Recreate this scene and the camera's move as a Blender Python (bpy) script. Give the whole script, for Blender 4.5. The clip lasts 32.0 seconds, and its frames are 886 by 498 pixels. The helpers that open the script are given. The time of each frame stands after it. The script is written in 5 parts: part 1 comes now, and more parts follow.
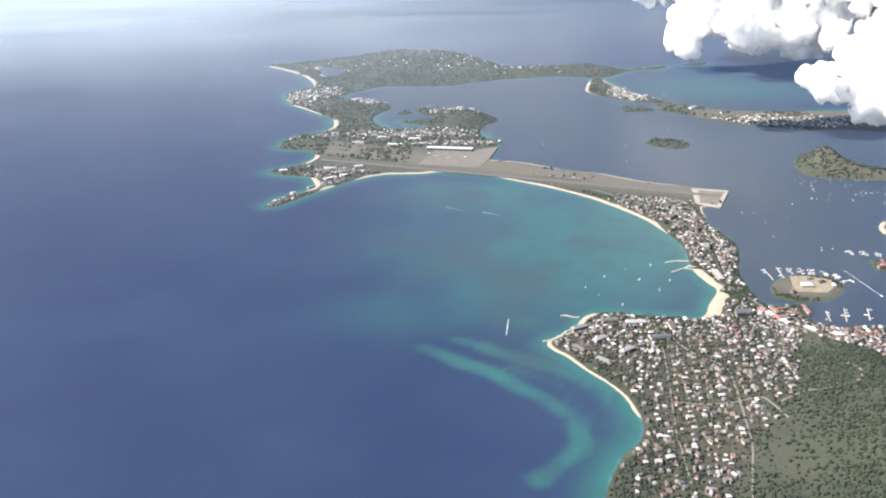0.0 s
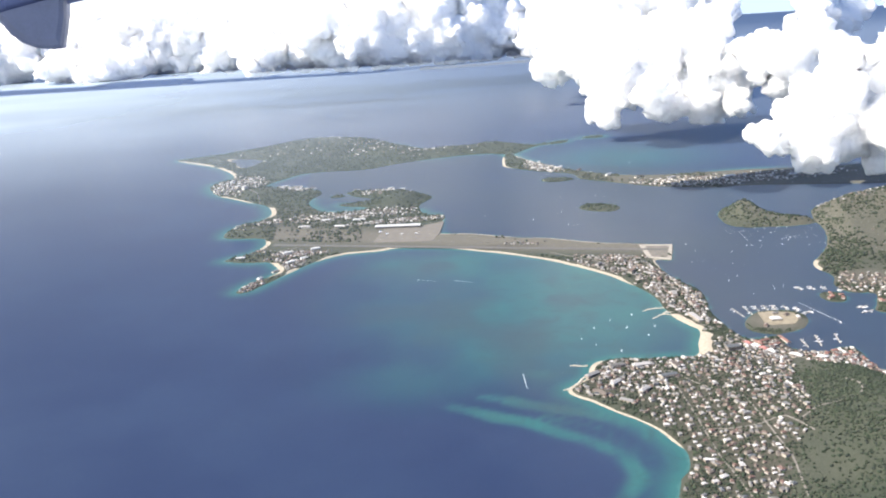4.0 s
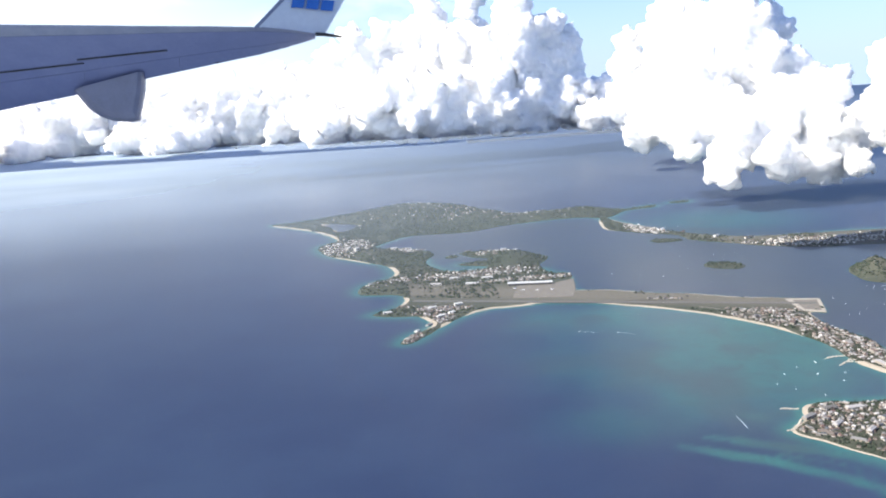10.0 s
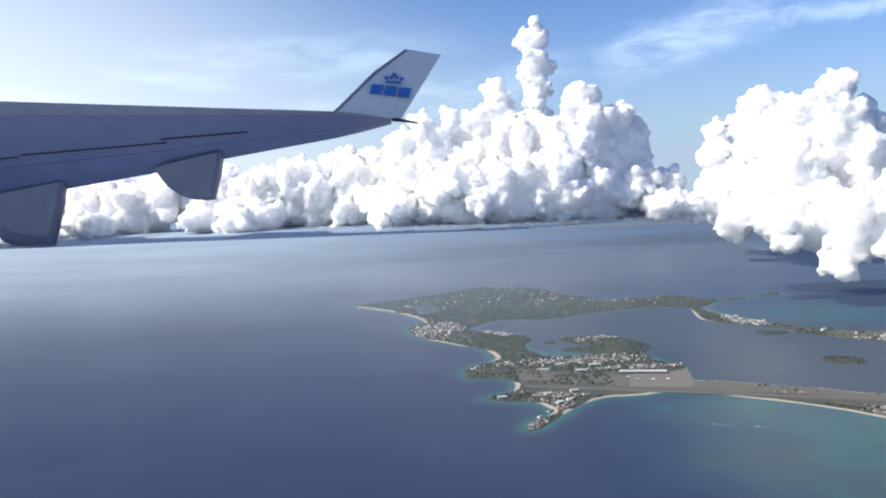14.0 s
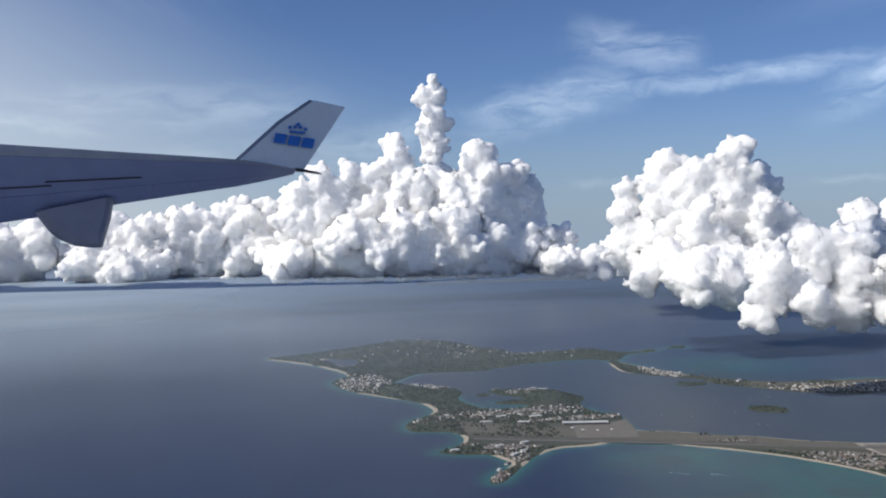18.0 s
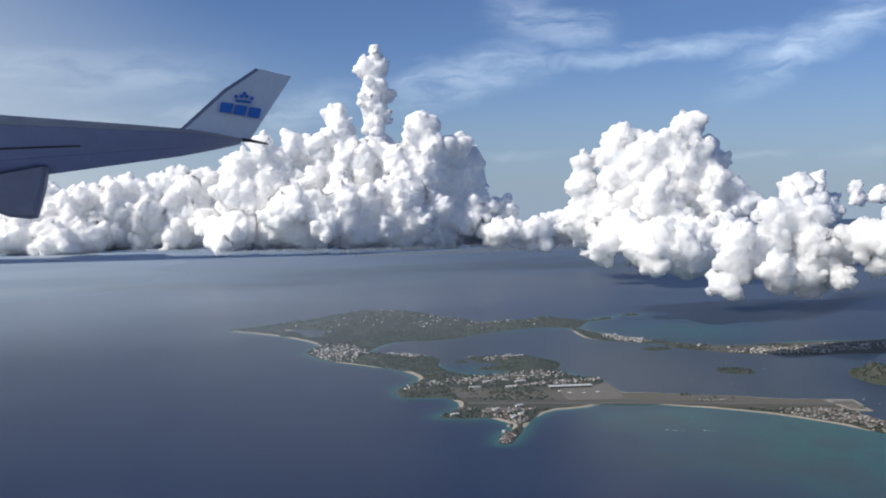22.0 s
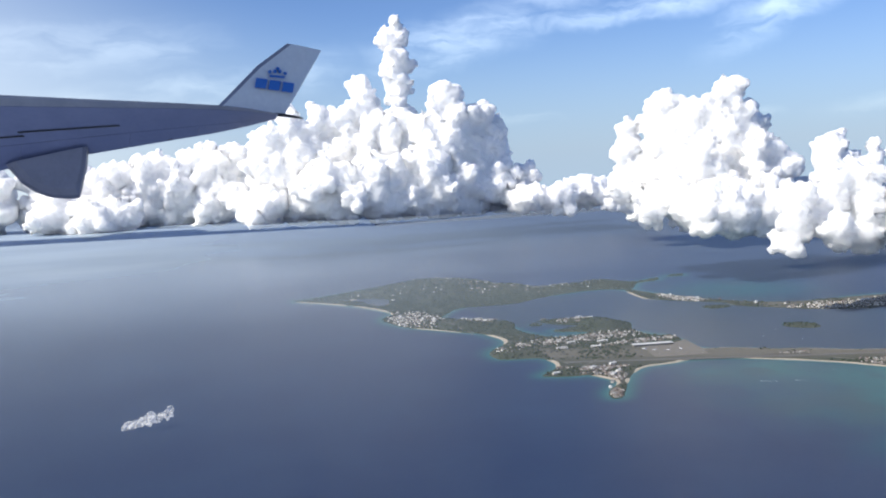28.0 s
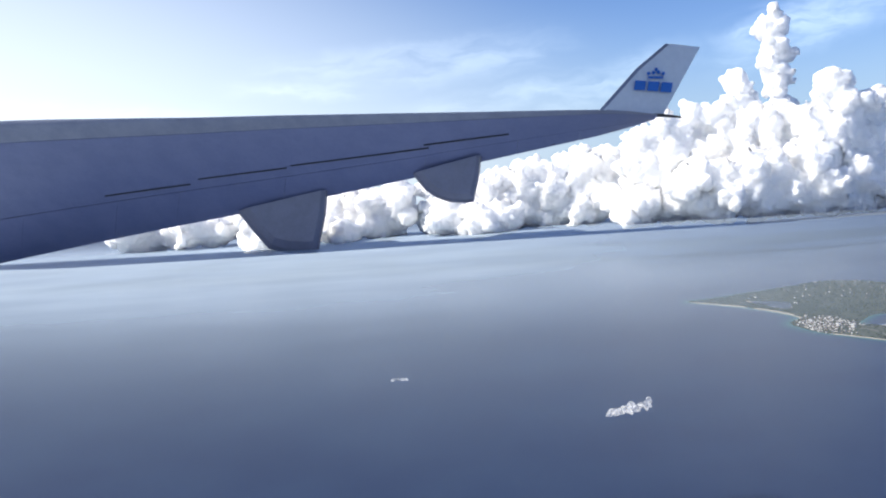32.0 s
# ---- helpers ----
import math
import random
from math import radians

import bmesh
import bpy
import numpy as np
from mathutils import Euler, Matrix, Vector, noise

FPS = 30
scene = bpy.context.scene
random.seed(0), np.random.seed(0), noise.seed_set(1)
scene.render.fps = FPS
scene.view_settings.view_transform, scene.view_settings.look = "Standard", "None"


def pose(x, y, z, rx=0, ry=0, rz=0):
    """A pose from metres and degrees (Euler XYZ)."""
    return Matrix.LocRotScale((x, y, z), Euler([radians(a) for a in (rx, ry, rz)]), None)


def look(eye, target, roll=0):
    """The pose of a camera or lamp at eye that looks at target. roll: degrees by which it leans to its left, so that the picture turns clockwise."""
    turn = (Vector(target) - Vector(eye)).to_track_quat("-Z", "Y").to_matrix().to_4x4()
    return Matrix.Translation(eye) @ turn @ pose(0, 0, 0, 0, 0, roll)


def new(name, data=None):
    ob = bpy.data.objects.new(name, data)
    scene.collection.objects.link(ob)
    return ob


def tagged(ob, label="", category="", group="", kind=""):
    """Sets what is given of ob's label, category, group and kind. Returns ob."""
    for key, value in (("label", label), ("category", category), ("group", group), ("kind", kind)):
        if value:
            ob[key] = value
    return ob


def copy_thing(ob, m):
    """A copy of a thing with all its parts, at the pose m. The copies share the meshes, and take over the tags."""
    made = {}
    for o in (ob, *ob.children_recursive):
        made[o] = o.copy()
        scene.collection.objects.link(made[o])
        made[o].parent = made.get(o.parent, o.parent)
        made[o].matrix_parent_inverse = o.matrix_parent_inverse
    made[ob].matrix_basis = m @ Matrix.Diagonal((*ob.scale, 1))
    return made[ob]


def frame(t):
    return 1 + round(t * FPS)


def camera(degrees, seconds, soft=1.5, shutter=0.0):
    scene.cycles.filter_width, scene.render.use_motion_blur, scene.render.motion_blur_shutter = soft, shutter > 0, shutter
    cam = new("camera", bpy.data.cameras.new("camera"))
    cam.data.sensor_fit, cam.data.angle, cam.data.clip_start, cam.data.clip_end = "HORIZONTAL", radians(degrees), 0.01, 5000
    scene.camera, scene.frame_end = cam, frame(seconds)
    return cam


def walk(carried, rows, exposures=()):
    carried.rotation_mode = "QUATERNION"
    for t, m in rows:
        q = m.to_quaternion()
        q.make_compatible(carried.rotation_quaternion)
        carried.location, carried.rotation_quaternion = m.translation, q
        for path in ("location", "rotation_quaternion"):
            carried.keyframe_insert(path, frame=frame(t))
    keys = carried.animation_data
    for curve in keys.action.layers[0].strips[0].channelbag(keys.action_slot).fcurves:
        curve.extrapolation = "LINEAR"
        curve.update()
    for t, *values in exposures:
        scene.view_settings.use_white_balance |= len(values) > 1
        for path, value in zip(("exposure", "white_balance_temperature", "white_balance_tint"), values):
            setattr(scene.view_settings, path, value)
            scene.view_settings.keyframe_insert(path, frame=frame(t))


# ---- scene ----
# The place is a tropical island coast seen from an airliner, at about one eleventh of its size
# so that its far clouds stay within reach. East is +x, north is +y, the sea lies at z = 0.
cam = camera(55.56, 32.0, soft=2.0)
PATH = [
    (0.0, 98.76, 25.62, 150.66, 68.507, 1.798, 5.100),
    (0.5, 92.11, 23.17, 150.70, 69.679, 2.049, 2.746),
    (1.0, 85.42, 20.70, 150.75, 71.714, 2.111, 0.630),
    (1.5, 78.65, 18.23, 150.80, 72.464, 2.231, -0.390),
    (2.0, 71.78, 15.78, 150.84, 72.639, 2.466, -1.576),
    (2.5, 64.77, 13.39, 150.87, 73.159, 1.943, -3.118),
    (3.0, 57.55, 11.16, 150.89, 73.987, 2.217, -5.247),
    (3.5, 50.08, 9.03, 150.87, 74.234, 2.204, -5.689),
    (4.0, 42.27, 7.06, 150.82, 73.892, 3.406, -4.616),
    (4.5, 34.08, 5.36, 150.71, 73.870, 4.765, -2.334),
    (6.5, 0.00, 0.00, 150.00, 74.321, 2.869, -0.805),
    (7.0, -7.62, -0.95, 149.68, 74.595, 2.794, -1.176),
    (7.5, -14.58, -1.60, 149.24, 75.122, 2.941, -0.193),
    (8.0, -21.05, -1.96, 148.68, 75.759, 3.670, 0.534),
    (8.5, -27.20, -2.05, 148.05, 76.056, 2.835, -1.394),
    (9.0, -33.18, -1.92, 147.38, 76.290, 3.058, -2.968),
    (9.5, -39.08, -1.61, 146.72, 77.185, 3.339, -2.769),
    (10.0, -45.02, -1.15, 146.12, 79.070, 3.637, -3.711),
    (10.5, -51.11, -0.49, 145.62, 81.100, 4.101, -3.017),
    (11.0, -57.39, 0.40, 145.24, 81.930, 4.005, -2.422),
    (11.5, -63.86, 1.51, 144.96, 80.442, 2.241, -2.363),
    (12.0, -70.47, 2.85, 144.75, 80.781, 1.964, -2.181),
    (12.5, -77.18, 4.35, 144.58, 82.308, 2.006, -2.135),
    (13.0, -83.94, 5.85, 144.41, 82.946, 1.770, -1.877),
    (13.5, -90.71, 7.28, 144.21, 83.576, 1.996, -2.620),
    (14.0, -97.47, 8.62, 143.98, 85.138, 2.271, -0.927),
    (14.5, -104.20, 9.90, 143.72, 86.790, 1.958, -0.182),
    (16.5, -130.79, 14.86, 142.50, 88.971, 1.321, -0.945),
    (17.0, -137.30, 16.30, 142.18, 88.972, 1.689, -1.595),
    (17.5, -143.68, 17.87, 141.84, 88.714, 2.041, -5.653),
    (18.0, -149.99, 19.36, 141.50, 88.648, 0.961, -9.642),
    (18.5, -156.32, 20.58, 141.17, 88.570, -0.029, -12.881),
    (19.0, -162.76, 21.41, 140.88, 87.669, -0.183, -14.503),
    (19.5, -169.33, 21.87, 140.62, 86.821, 0.051, -15.308),
    (20.0, -176.08, 21.99, 140.41, 86.802, 0.662, -15.982),
    (20.5, -183.01, 21.81, 140.27, 87.163, 0.231, -16.151),
    (21.0, -190.11, 21.39, 140.22, 87.051, -0.139, -15.874),
    (21.5, -197.32, 20.84, 140.28, 86.724, -0.314, -14.934),
    (22.0, -204.57, 20.24, 140.44, 86.712, 0.766, -15.301),
    (22.5, -211.78, 19.67, 140.71, 86.270, 1.035, -14.002),
    (23.0, -218.88, 19.15, 141.05, 86.153, 1.717, -14.037),
    (23.5, -225.83, 18.61, 141.46, 85.947, 2.557, -13.238),
    (24.0, -232.61, 17.98, 141.93, 85.484, 2.999, -12.364),
    (24.5, -239.21, 17.28, 142.47, 85.127, 3.233, -11.713),
    (26.5, -264.95, 14.08, 144.96, 84.765, 2.680, -14.069),
    (27.0, -271.49, 13.07, 145.69, 84.814, 2.467, -16.385),
    (27.5, -278.18, 11.75, 146.54, 84.235, 2.285, -18.341),
    (28.0, -285.05, 10.05, 147.48, 84.386, 2.404, -16.084),
    (28.5, -292.08, 7.96, 148.51, 83.824, 1.318, -15.999),
    (29.0, -299.25, 5.49, 149.60, 82.891, 1.266, -15.127),
    (29.5, -306.52, 2.70, 150.74, 82.337, 1.416, -14.337),
    (30.0, -313.85, -0.33, 151.90, 82.550, 1.844, -10.061),
    (30.5, -321.21, -3.47, 153.06, 83.038, 2.349, -4.672),
    (31.0, -328.57, -6.61, 154.23, 83.551, 2.330, 0.802),
    (31.5, -335.96, -9.71, 155.39, 84.710, 4.411, 4.598),
    (32.0, -343.36, -12.80, 156.56, 85.603, 4.380, 6.975),
]

EXPOSURE = [(0.0, 1.53, 6900, 10), (4.5, 1.49, 6850, 10), (10.0, 1.31, 6650, 10), (14.0, 0.76, 6500, 10), (17.0, 0.16, 6500, 10), (20.0, 0.07, 6500, 10), (24.0, 0.24, 6500, 10),
            (27.0, 0.58, 6500, 10), (32.0, 0.84, 6500, 10)]
walk(cam, [(t, pose(*p)) for t, *p in PATH], exposures=EXPOSURE)

# ---- world, sun ----
SUN = Vector((-0.75, -0.14, 0.64)).normalized()
world = bpy.data.worlds.new("sky")
scene.world = world
world.use_nodes = True


class Nodes:
    """A short way to write node trees."""

    def __init__(self, tree):
        self.tree = tree
        tree.nodes.clear()

    def add(self, kind, ins=None, **props):
        node = self.tree.nodes.new(kind)
        for key, value in props.items():
            setattr_plain(node, key, value)
        for key, value in (ins or {}).items():
            sock = node.inputs[key]
            if isinstance(value, bpy.types.NodeSocket):
                self.tree.links.new(value, sock)
            else:
                sock.default_value = value
        return node

    def math(self, op, a, b=0.0, clamp=False):
        n = self.add("ShaderNodeMath", {0: a, 1: b}, operation=op, use_clamp=clamp)
        return n.outputs[0]

    def mix(self, fac, a, b, blend="MIX"):
        n = self.add("ShaderNodeMix", {0: fac, 6: a, 7: b}, data_type="RGBA", blend_type=blend)
        return n.outputs[2]

    def ramp(self, fac, lo, hi):
        n = self.add("ShaderNodeMapRange", {0: fac, 1: lo, 2: hi, 3: 0.0, 4: 1.0}, interpolation_type="SMOOTHSTEP")
        return n.outputs[0]

    def noise(self, vec, scale, detail=4.0, rough=0.55, distort=0.0):
        n = self.add("ShaderNodeTexNoise", {"Vector": vec, "Scale": scale, "Detail": detail, "Roughness": rough, "Distortion": distort})
        return n.outputs[0]

    def scaled(self, vec, sx, sy, sz, rot=(0, 0, 0)):
        n = self.add("ShaderNodeMapping", {"Vector": vec, "Scale": (sx, sy, sz), "Rotation": rot})
        return n.outputs[0]


def setattr_plain(node, key, value):
    setattr(node, key, value)


def rgb(r, g, b):
    return (r, g, b, 1.0)


def build_sky():
    n = Nodes(world.node_tree)
    ways = n.add("ShaderNodeTexCoord").outputs["Generated"]
    sky = n.add("ShaderNodeTexSky", {"Vector": n.add("ShaderNodeVectorMath", {0: ways, 1: (-2.0, -2.0, 0.015)}, operation="MAXIMUM").outputs[0]}, sky_type="NISHITA", sun_disc=False,
                sun_elevation=math.asin(SUN.z), sun_rotation=math.atan2(SUN.x, SUN.y),
                altitude=800.0, air_density=1.0, dust_density=0.3, ozone_density=2.5)
    parts = n.add("ShaderNodeSeparateXYZ", {0: ways})
    # cirrus: single streaks by azimuth and height in degrees, frayed, and a thin veil high up
    turn = n.math("MULTIPLY", n.math("ARCTAN2", parts.outputs[0], parts.outputs[1]), 57.2958)
    rise = n.math("MULTIPLY", n.math("ARCSINE", parts.outputs[2]), 57.2958)
    dome = n.add("ShaderNodeCombineXYZ", {0: turn, 1: rise, 2: 0.0}).outputs[0]
    sway = n.add("ShaderNodeTexNoise", {"Vector": dome, "Scale": 0.35, "Detail": 3.0, "Roughness": 0.6}).outputs["Color"]
    sway = n.add("ShaderNodeVectorMath", {0: sway, 1: (0.5, 0.5, 0.5)}, operation="SUBTRACT").outputs[0]
    bent = n.add("ShaderNodeVectorMath", {0: sway, 1: (3.0, 1.3, 0.0), 2: dome}, operation="MULTIPLY_ADD").outputs[0]
    veil = None
    for ax, ay, bx, by, wide, strength in CIRRUS:
        e = Vector((bx - ax, by - ay, 0.0))
        off = n.add("ShaderNodeVectorMath", {0: bent, 1: (ax, ay, 0.0)}, operation="SUBTRACT").outputs[0]
        along = n.add("ShaderNodeVectorMath", {0: off, 1: tuple(e / e.length_squared)}, operation="DOT_PRODUCT").outputs["Value"]
        across = n.add("ShaderNodeVectorMath", {0: off, 1: (-e.y / e.length, e.x / e.length, 0.0)}, operation="DOT_PRODUCT").outputs["Value"]
        ends = n.math("MULTIPLY", n.ramp(along, -0.15, 0.35), n.math("SUBTRACT", 1.0, n.ramp(along, 0.65, 1.15)))
        body = n.math("SUBTRACT", 1.0, n.ramp(n.math("ABSOLUTE", across), 0.0, 1.35 * wide))
        one = n.math("MULTIPLY", n.math("MULTIPLY", ends, body), strength)
        veil = one if veil is None else n.math("MAXIMUM", veil, one)
    hair = n.noise(n.scaled(bent, 0.22, 1.0, 1.0, (0, 0, radians(-9))), 1.0, 5.0, 0.52, 0.6)
    veil = n.math("MULTIPLY", veil, n.ramp(hair, 0.22, 0.72))
    up = n.math("MAXIMUM", parts.outputs[2], 0.02)
    high = n.add("ShaderNodeCombineXYZ", {0: n.math("DIVIDE", parts.outputs[0], up), 1: n.math("DIVIDE", parts.outputs[1], up), 2: 0.0})
    wisp = n.noise(n.scaled(high.outputs[0], 0.5, 0.16, 1.0, (0, 0, radians(-27))), 1.1, 6.0, 0.58, 1.2)
    veil = n.math("MAXIMUM", veil, n.math("MULTIPLY", n.math("MULTIPLY", n.ramp(wisp, 0.45, 0.75), 0.6), n.ramp(parts.outputs[2], 0.20, 0.32)))
    white = n.mix(1.0, sky.outputs[0], rgb(2.2, 2.25, 2.3), "MULTIPLY")
    blue = n.mix(1.0, sky.outputs[0], rgb(0.68, 0.80, 1.06), "MULTIPLY")
    colour = n.mix(n.math("MULTIPLY", veil, 0.85), blue, n.mix(0.5, white, rgb(9.0, 9.3, 9.8)))
    # pale haze low over the sea, whiter towards the sun
    glow = n.ramp(n.math("MULTIPLY", parts.outputs[0], -1.0), -0.25, 0.75)
    reach = n.math("ADD", 0.18, n.math("MULTIPLY", glow, 0.45))
    low = n.math("SUBTRACT", 1.0, n.ramp(n.math("DIVIDE", parts.outputs[2], reach), -0.05, 1.0))
    haze = n.mix(glow, rgb(3.3, 4.4, 5.9), rgb(10.2, 10.8, 11.2))
    colour = n.mix(n.math("MULTIPLY", low, 0.78), colour, haze)
    back = n.add("ShaderNodeBackground", {"Color": colour, "Strength": SKY_STRENGTH})
    out = n.add("ShaderNodeOutputWorld", {"Surface": back.outputs[0]})


SKY_STRENGTH = 0.078
CIRRUS = [  # from azimuth, height to azimuth, height; half width; strength
    (11.0, 7.0, 23.0, 9.7, 1.7, 0.75), (18.5, 12.6, 27.0, 10.4, 1.6, 0.7), (21.0, 8.9, 38.0, 10.0, 0.7, 0.7), (15.0, 6.8, 19.5, 7.6, 0.45, 0.6), (33.5, 6.9, 45.0, 12.2, 1.5, 0.85),
    (-21.0, 7.1, -10.0, 6.7, 0.7, 0.6), (-14.0, 3.8, -6.0, 4.7, 0.7, 0.7), (-25.0, 4.5, -17.0, 3.0, 0.9, 0.7), (-13.0, 7.4, 2.0, 8.3, 1.2, 0.5), (-1.0, 4.3, 10.0, 7.2, 1.4, 0.55),
    (17.5, 3.0, 24.0, 3.05, 0.35, 0.4), (32.5, 2.6, 38.0, 2.6, 0.3, 0.35), (-11.0, 4.5, 9.0, 6.7, 1.0, 0.5), (-19.0, 8.1, 1.0, 8.9, 1.3, 0.45), (-34.0, 6.0, -20.0, 5.0, 1.2, 0.5),
    (40.0, 2.2, 52.0, 3.6, 0.6, 0.4)]
build_sky()
lamp = new("sun", bpy.data.lights.new("sun", "SUN"))
lamp.data.energy, lamp.data.angle, lamp.data.color = 4.25, radians(0.5), (1.0, 0.95, 0.86)
lamp.matrix_world = look(SUN * 900, (0, 0, 0))


# ---- materials ----
def material(name):
    m = bpy.data.materials.new(name)
    m.use_nodes = True
    n = Nodes(m.node_tree)
    n.place = n.add("ShaderNodeNewGeometry").outputs["Position"]
    return m, n


def finish(n, colour, rough=0.8, bump=None, strength=0.3, distance=0.1, **more):
    ins = {"Base Color": colour, "Roughness": rough}
    ins.update(more)
    if bump is not None:
        ins["Normal"] = n.add("ShaderNodeBump", {"Height": bump, "Strength": strength, "Distance": distance}).outputs[0]
    p = n.add("ShaderNodeBsdfPrincipled", ins)
    n.add("ShaderNodeOutputMaterial", {"Surface": p.outputs[0]})
    return p


def attr(n, name):
    return n.add("ShaderNodeAttribute", attribute_name=name).outputs["Fac"]


def make_sea():
    m, n = material("sea_water")
    shoal, reef = attr(n, "shoal"), attr(n, "reef")
    patch = n.noise(n.place, 0.012, 4.0, 0.6)
    deep = n.mix(n.ramp(patch, 0.3, 0.7), rgb(0.0165, 0.028, 0.067), rgb(0.0225, 0.038, 0.080))
    mid = rgb(0.026, 0.100, 0.102)
    pale = rgb(0.095, 0.225, 0.198)
    c = n.mix(n.ramp(shoal, 0.05, 0.55), deep, mid)
    c = n.mix(n.ramp(shoal, 0.62, 1.0), c, pale)
    weed = n.ramp(n.noise(n.place, 0.09, 6.0, 0.65, 0.8), 0.46, 0.68)
    c = n.mix(n.math("MULTIPLY", n.math("MULTIPLY", weed, n.ramp(shoal, 0.12, 0.45)), 0.55), c, rgb(0.030, 0.060, 0.070))
    c = n.mix(n.math("MULTIPLY", reef, 0.8), c, rgb(0.034, 0.050, 0.066))
    swell = n.noise(n.scaled(n.place, 1.0, 0.55, 1.0, (0, 0, 0.5)), 0.55, 3.0, 0.6)
    chop = n.noise(n.place, 3.5, 2.0, 0.6)
    h = n.math("ADD", swell, n.math("MULTIPLY", chop, 0.4))
    finish(n, c, 0.42, h, 0.09, 0.20, IOR=1.33)
    return m


def make_ground():
    m, n = material("island_ground")
    dry, built = attr(n, "dry"), attr(n, "built")
    big = n.noise(n.place, 0.05, 5.0, 0.6)
    fine = n.noise(n.place, 0.9, 5.0, 0.65)
    tuft = n.noise(n.place, 4.0, 3.0, 0.6)
    green = n.mix(n.ramp(big, 0.35, 0.65), rgb(0.020, 0.030, 0.018), rgb(0.034, 0.043, 0.026))
    green = n.mix(n.ramp(fine, 0.35, 0.75), green, rgb(0.038, 0.047, 0.032))
    straw = n.mix(n.ramp(fine, 0.3, 0.7), rgb(0.088, 0.080, 0.064), rgb(0.122, 0.112, 0.094))
    town = n.mix(n.ramp(fine, 0.3, 0.7), rgb(0.066, 0.056, 0.046), rgb(0.026, 0.031, 0.021))
    c = n.mix(dry, green, straw)
    c = n.mix(n.math("MULTIPLY", built, 0.8), c, town)
    finish(n, c, 0.95, n.math("ADD", fine, tuft), 0.6, 0.25)
    return m


def make_plain(name, c1, c2, scale, rough=0.8, bump=0.2, metal=0.0, detail=4.0):
    m, n = material(name)
    a = n.noise(n.place, scale, detail, 0.6)
    b = n.noise(n.place, scale * 7.3, 3.0, 0.6)
    c = n.mix(n.ramp(n.math("ADD", n.math("MULTIPLY", a, 0.7), n.math("MULTIPLY", b, 0.3)), 0.32, 0.68), rgb(*c1), rgb(*c2))
    finish(n, c, rough, b, bump, 0.05, Metallic=metal)
    return m


def make_varied(name, colours, rough=0.7):
    """Alike pieces, each with a tone of its own."""
    m, n = material(name)
    pick = n.add("ShaderNodeObjectInfo").outputs["Random"]
    isle = n.add("ShaderNodeNewGeometry").outputs["Random Per Island"]
    pick = n.math("FRACT", n.math("ADD", pick, n.math("MULTIPLY", isle, 7.0)))
    ramp = n.add("ShaderNodeValToRGB", {0: pick})
    ramp.color_ramp.interpolation = "CONSTANT"
    while len(ramp.color_ramp.elements) < len(colours):
        ramp.color_ramp.elements.new(0.5)
    for i, c in enumerate(colours):
        ramp.color_ramp.elements[i].position = i / len(colours)
        ramp.color_ramp.elements[i].color = rgb(*c)
    grain = n.noise(n.place, 6.0, 4.0, 0.65)
    c = n.mix(n.ramp(grain, 0.45, 0.85), ramp.outputs[0], n.mix(1.0, ramp.outputs[0], rgb(0.72, 0.70, 0.66), "MULTIPLY"))
    finish(n, c, rough, grain, 0.2, 0.02)
    return m


def make_cloud():
    m, n = material("cloud_vapour")
    cell = n.add("ShaderNodeTexVoronoi", {"Vector": n.place, "Scale": 0.19, "Detail": 3.0, "Roughness": 0.6, "Smoothness": 0.35}, feature="SMOOTH_F1").outputs["Distance"]
    curl = n.add("ShaderNodeBump", {"Height": n.math("SUBTRACT", 1.0, cell), "Strength": 0.22, "Distance": 2.0}).outputs[0]
    p = n.add("ShaderNodeBsdfPrincipled", {"Normal": curl, "Base Color": rgb(0.90, 0.895, 0.885), "Roughness": 1.0, "Specular IOR Level": 0.0,
                                           "Subsurface Weight": 1.0, "Subsurface Radius": (1.0, 1.0, 1.0), "Subsurface Scale": 40.0})
    n.add("ShaderNodeOutputMaterial", {"Surface": p.outputs[0]})
    return m


def make_thin_cloud():
    """A scrap of vapour that lets half of the light through."""
    m, n = material("thin_vapour")
    a = n.ramp(n.noise(n.place, 0.35, 4.0, 0.55), 0.15, 0.85)
    d = n.add("ShaderNodeBsdfDiffuse", {"Color": rgb(0.93, 0.93, 0.92)})
    clear = n.add("ShaderNodeBsdfTransparent")
    x = n.add("ShaderNodeMixShader", {0: n.math("MULTIPLY", a, 0.5), 1: clear.outputs[0], 2: d.outputs[0]})
    n.add("ShaderNodeOutputMaterial", {"Surface": x.outputs[0]})
    return m


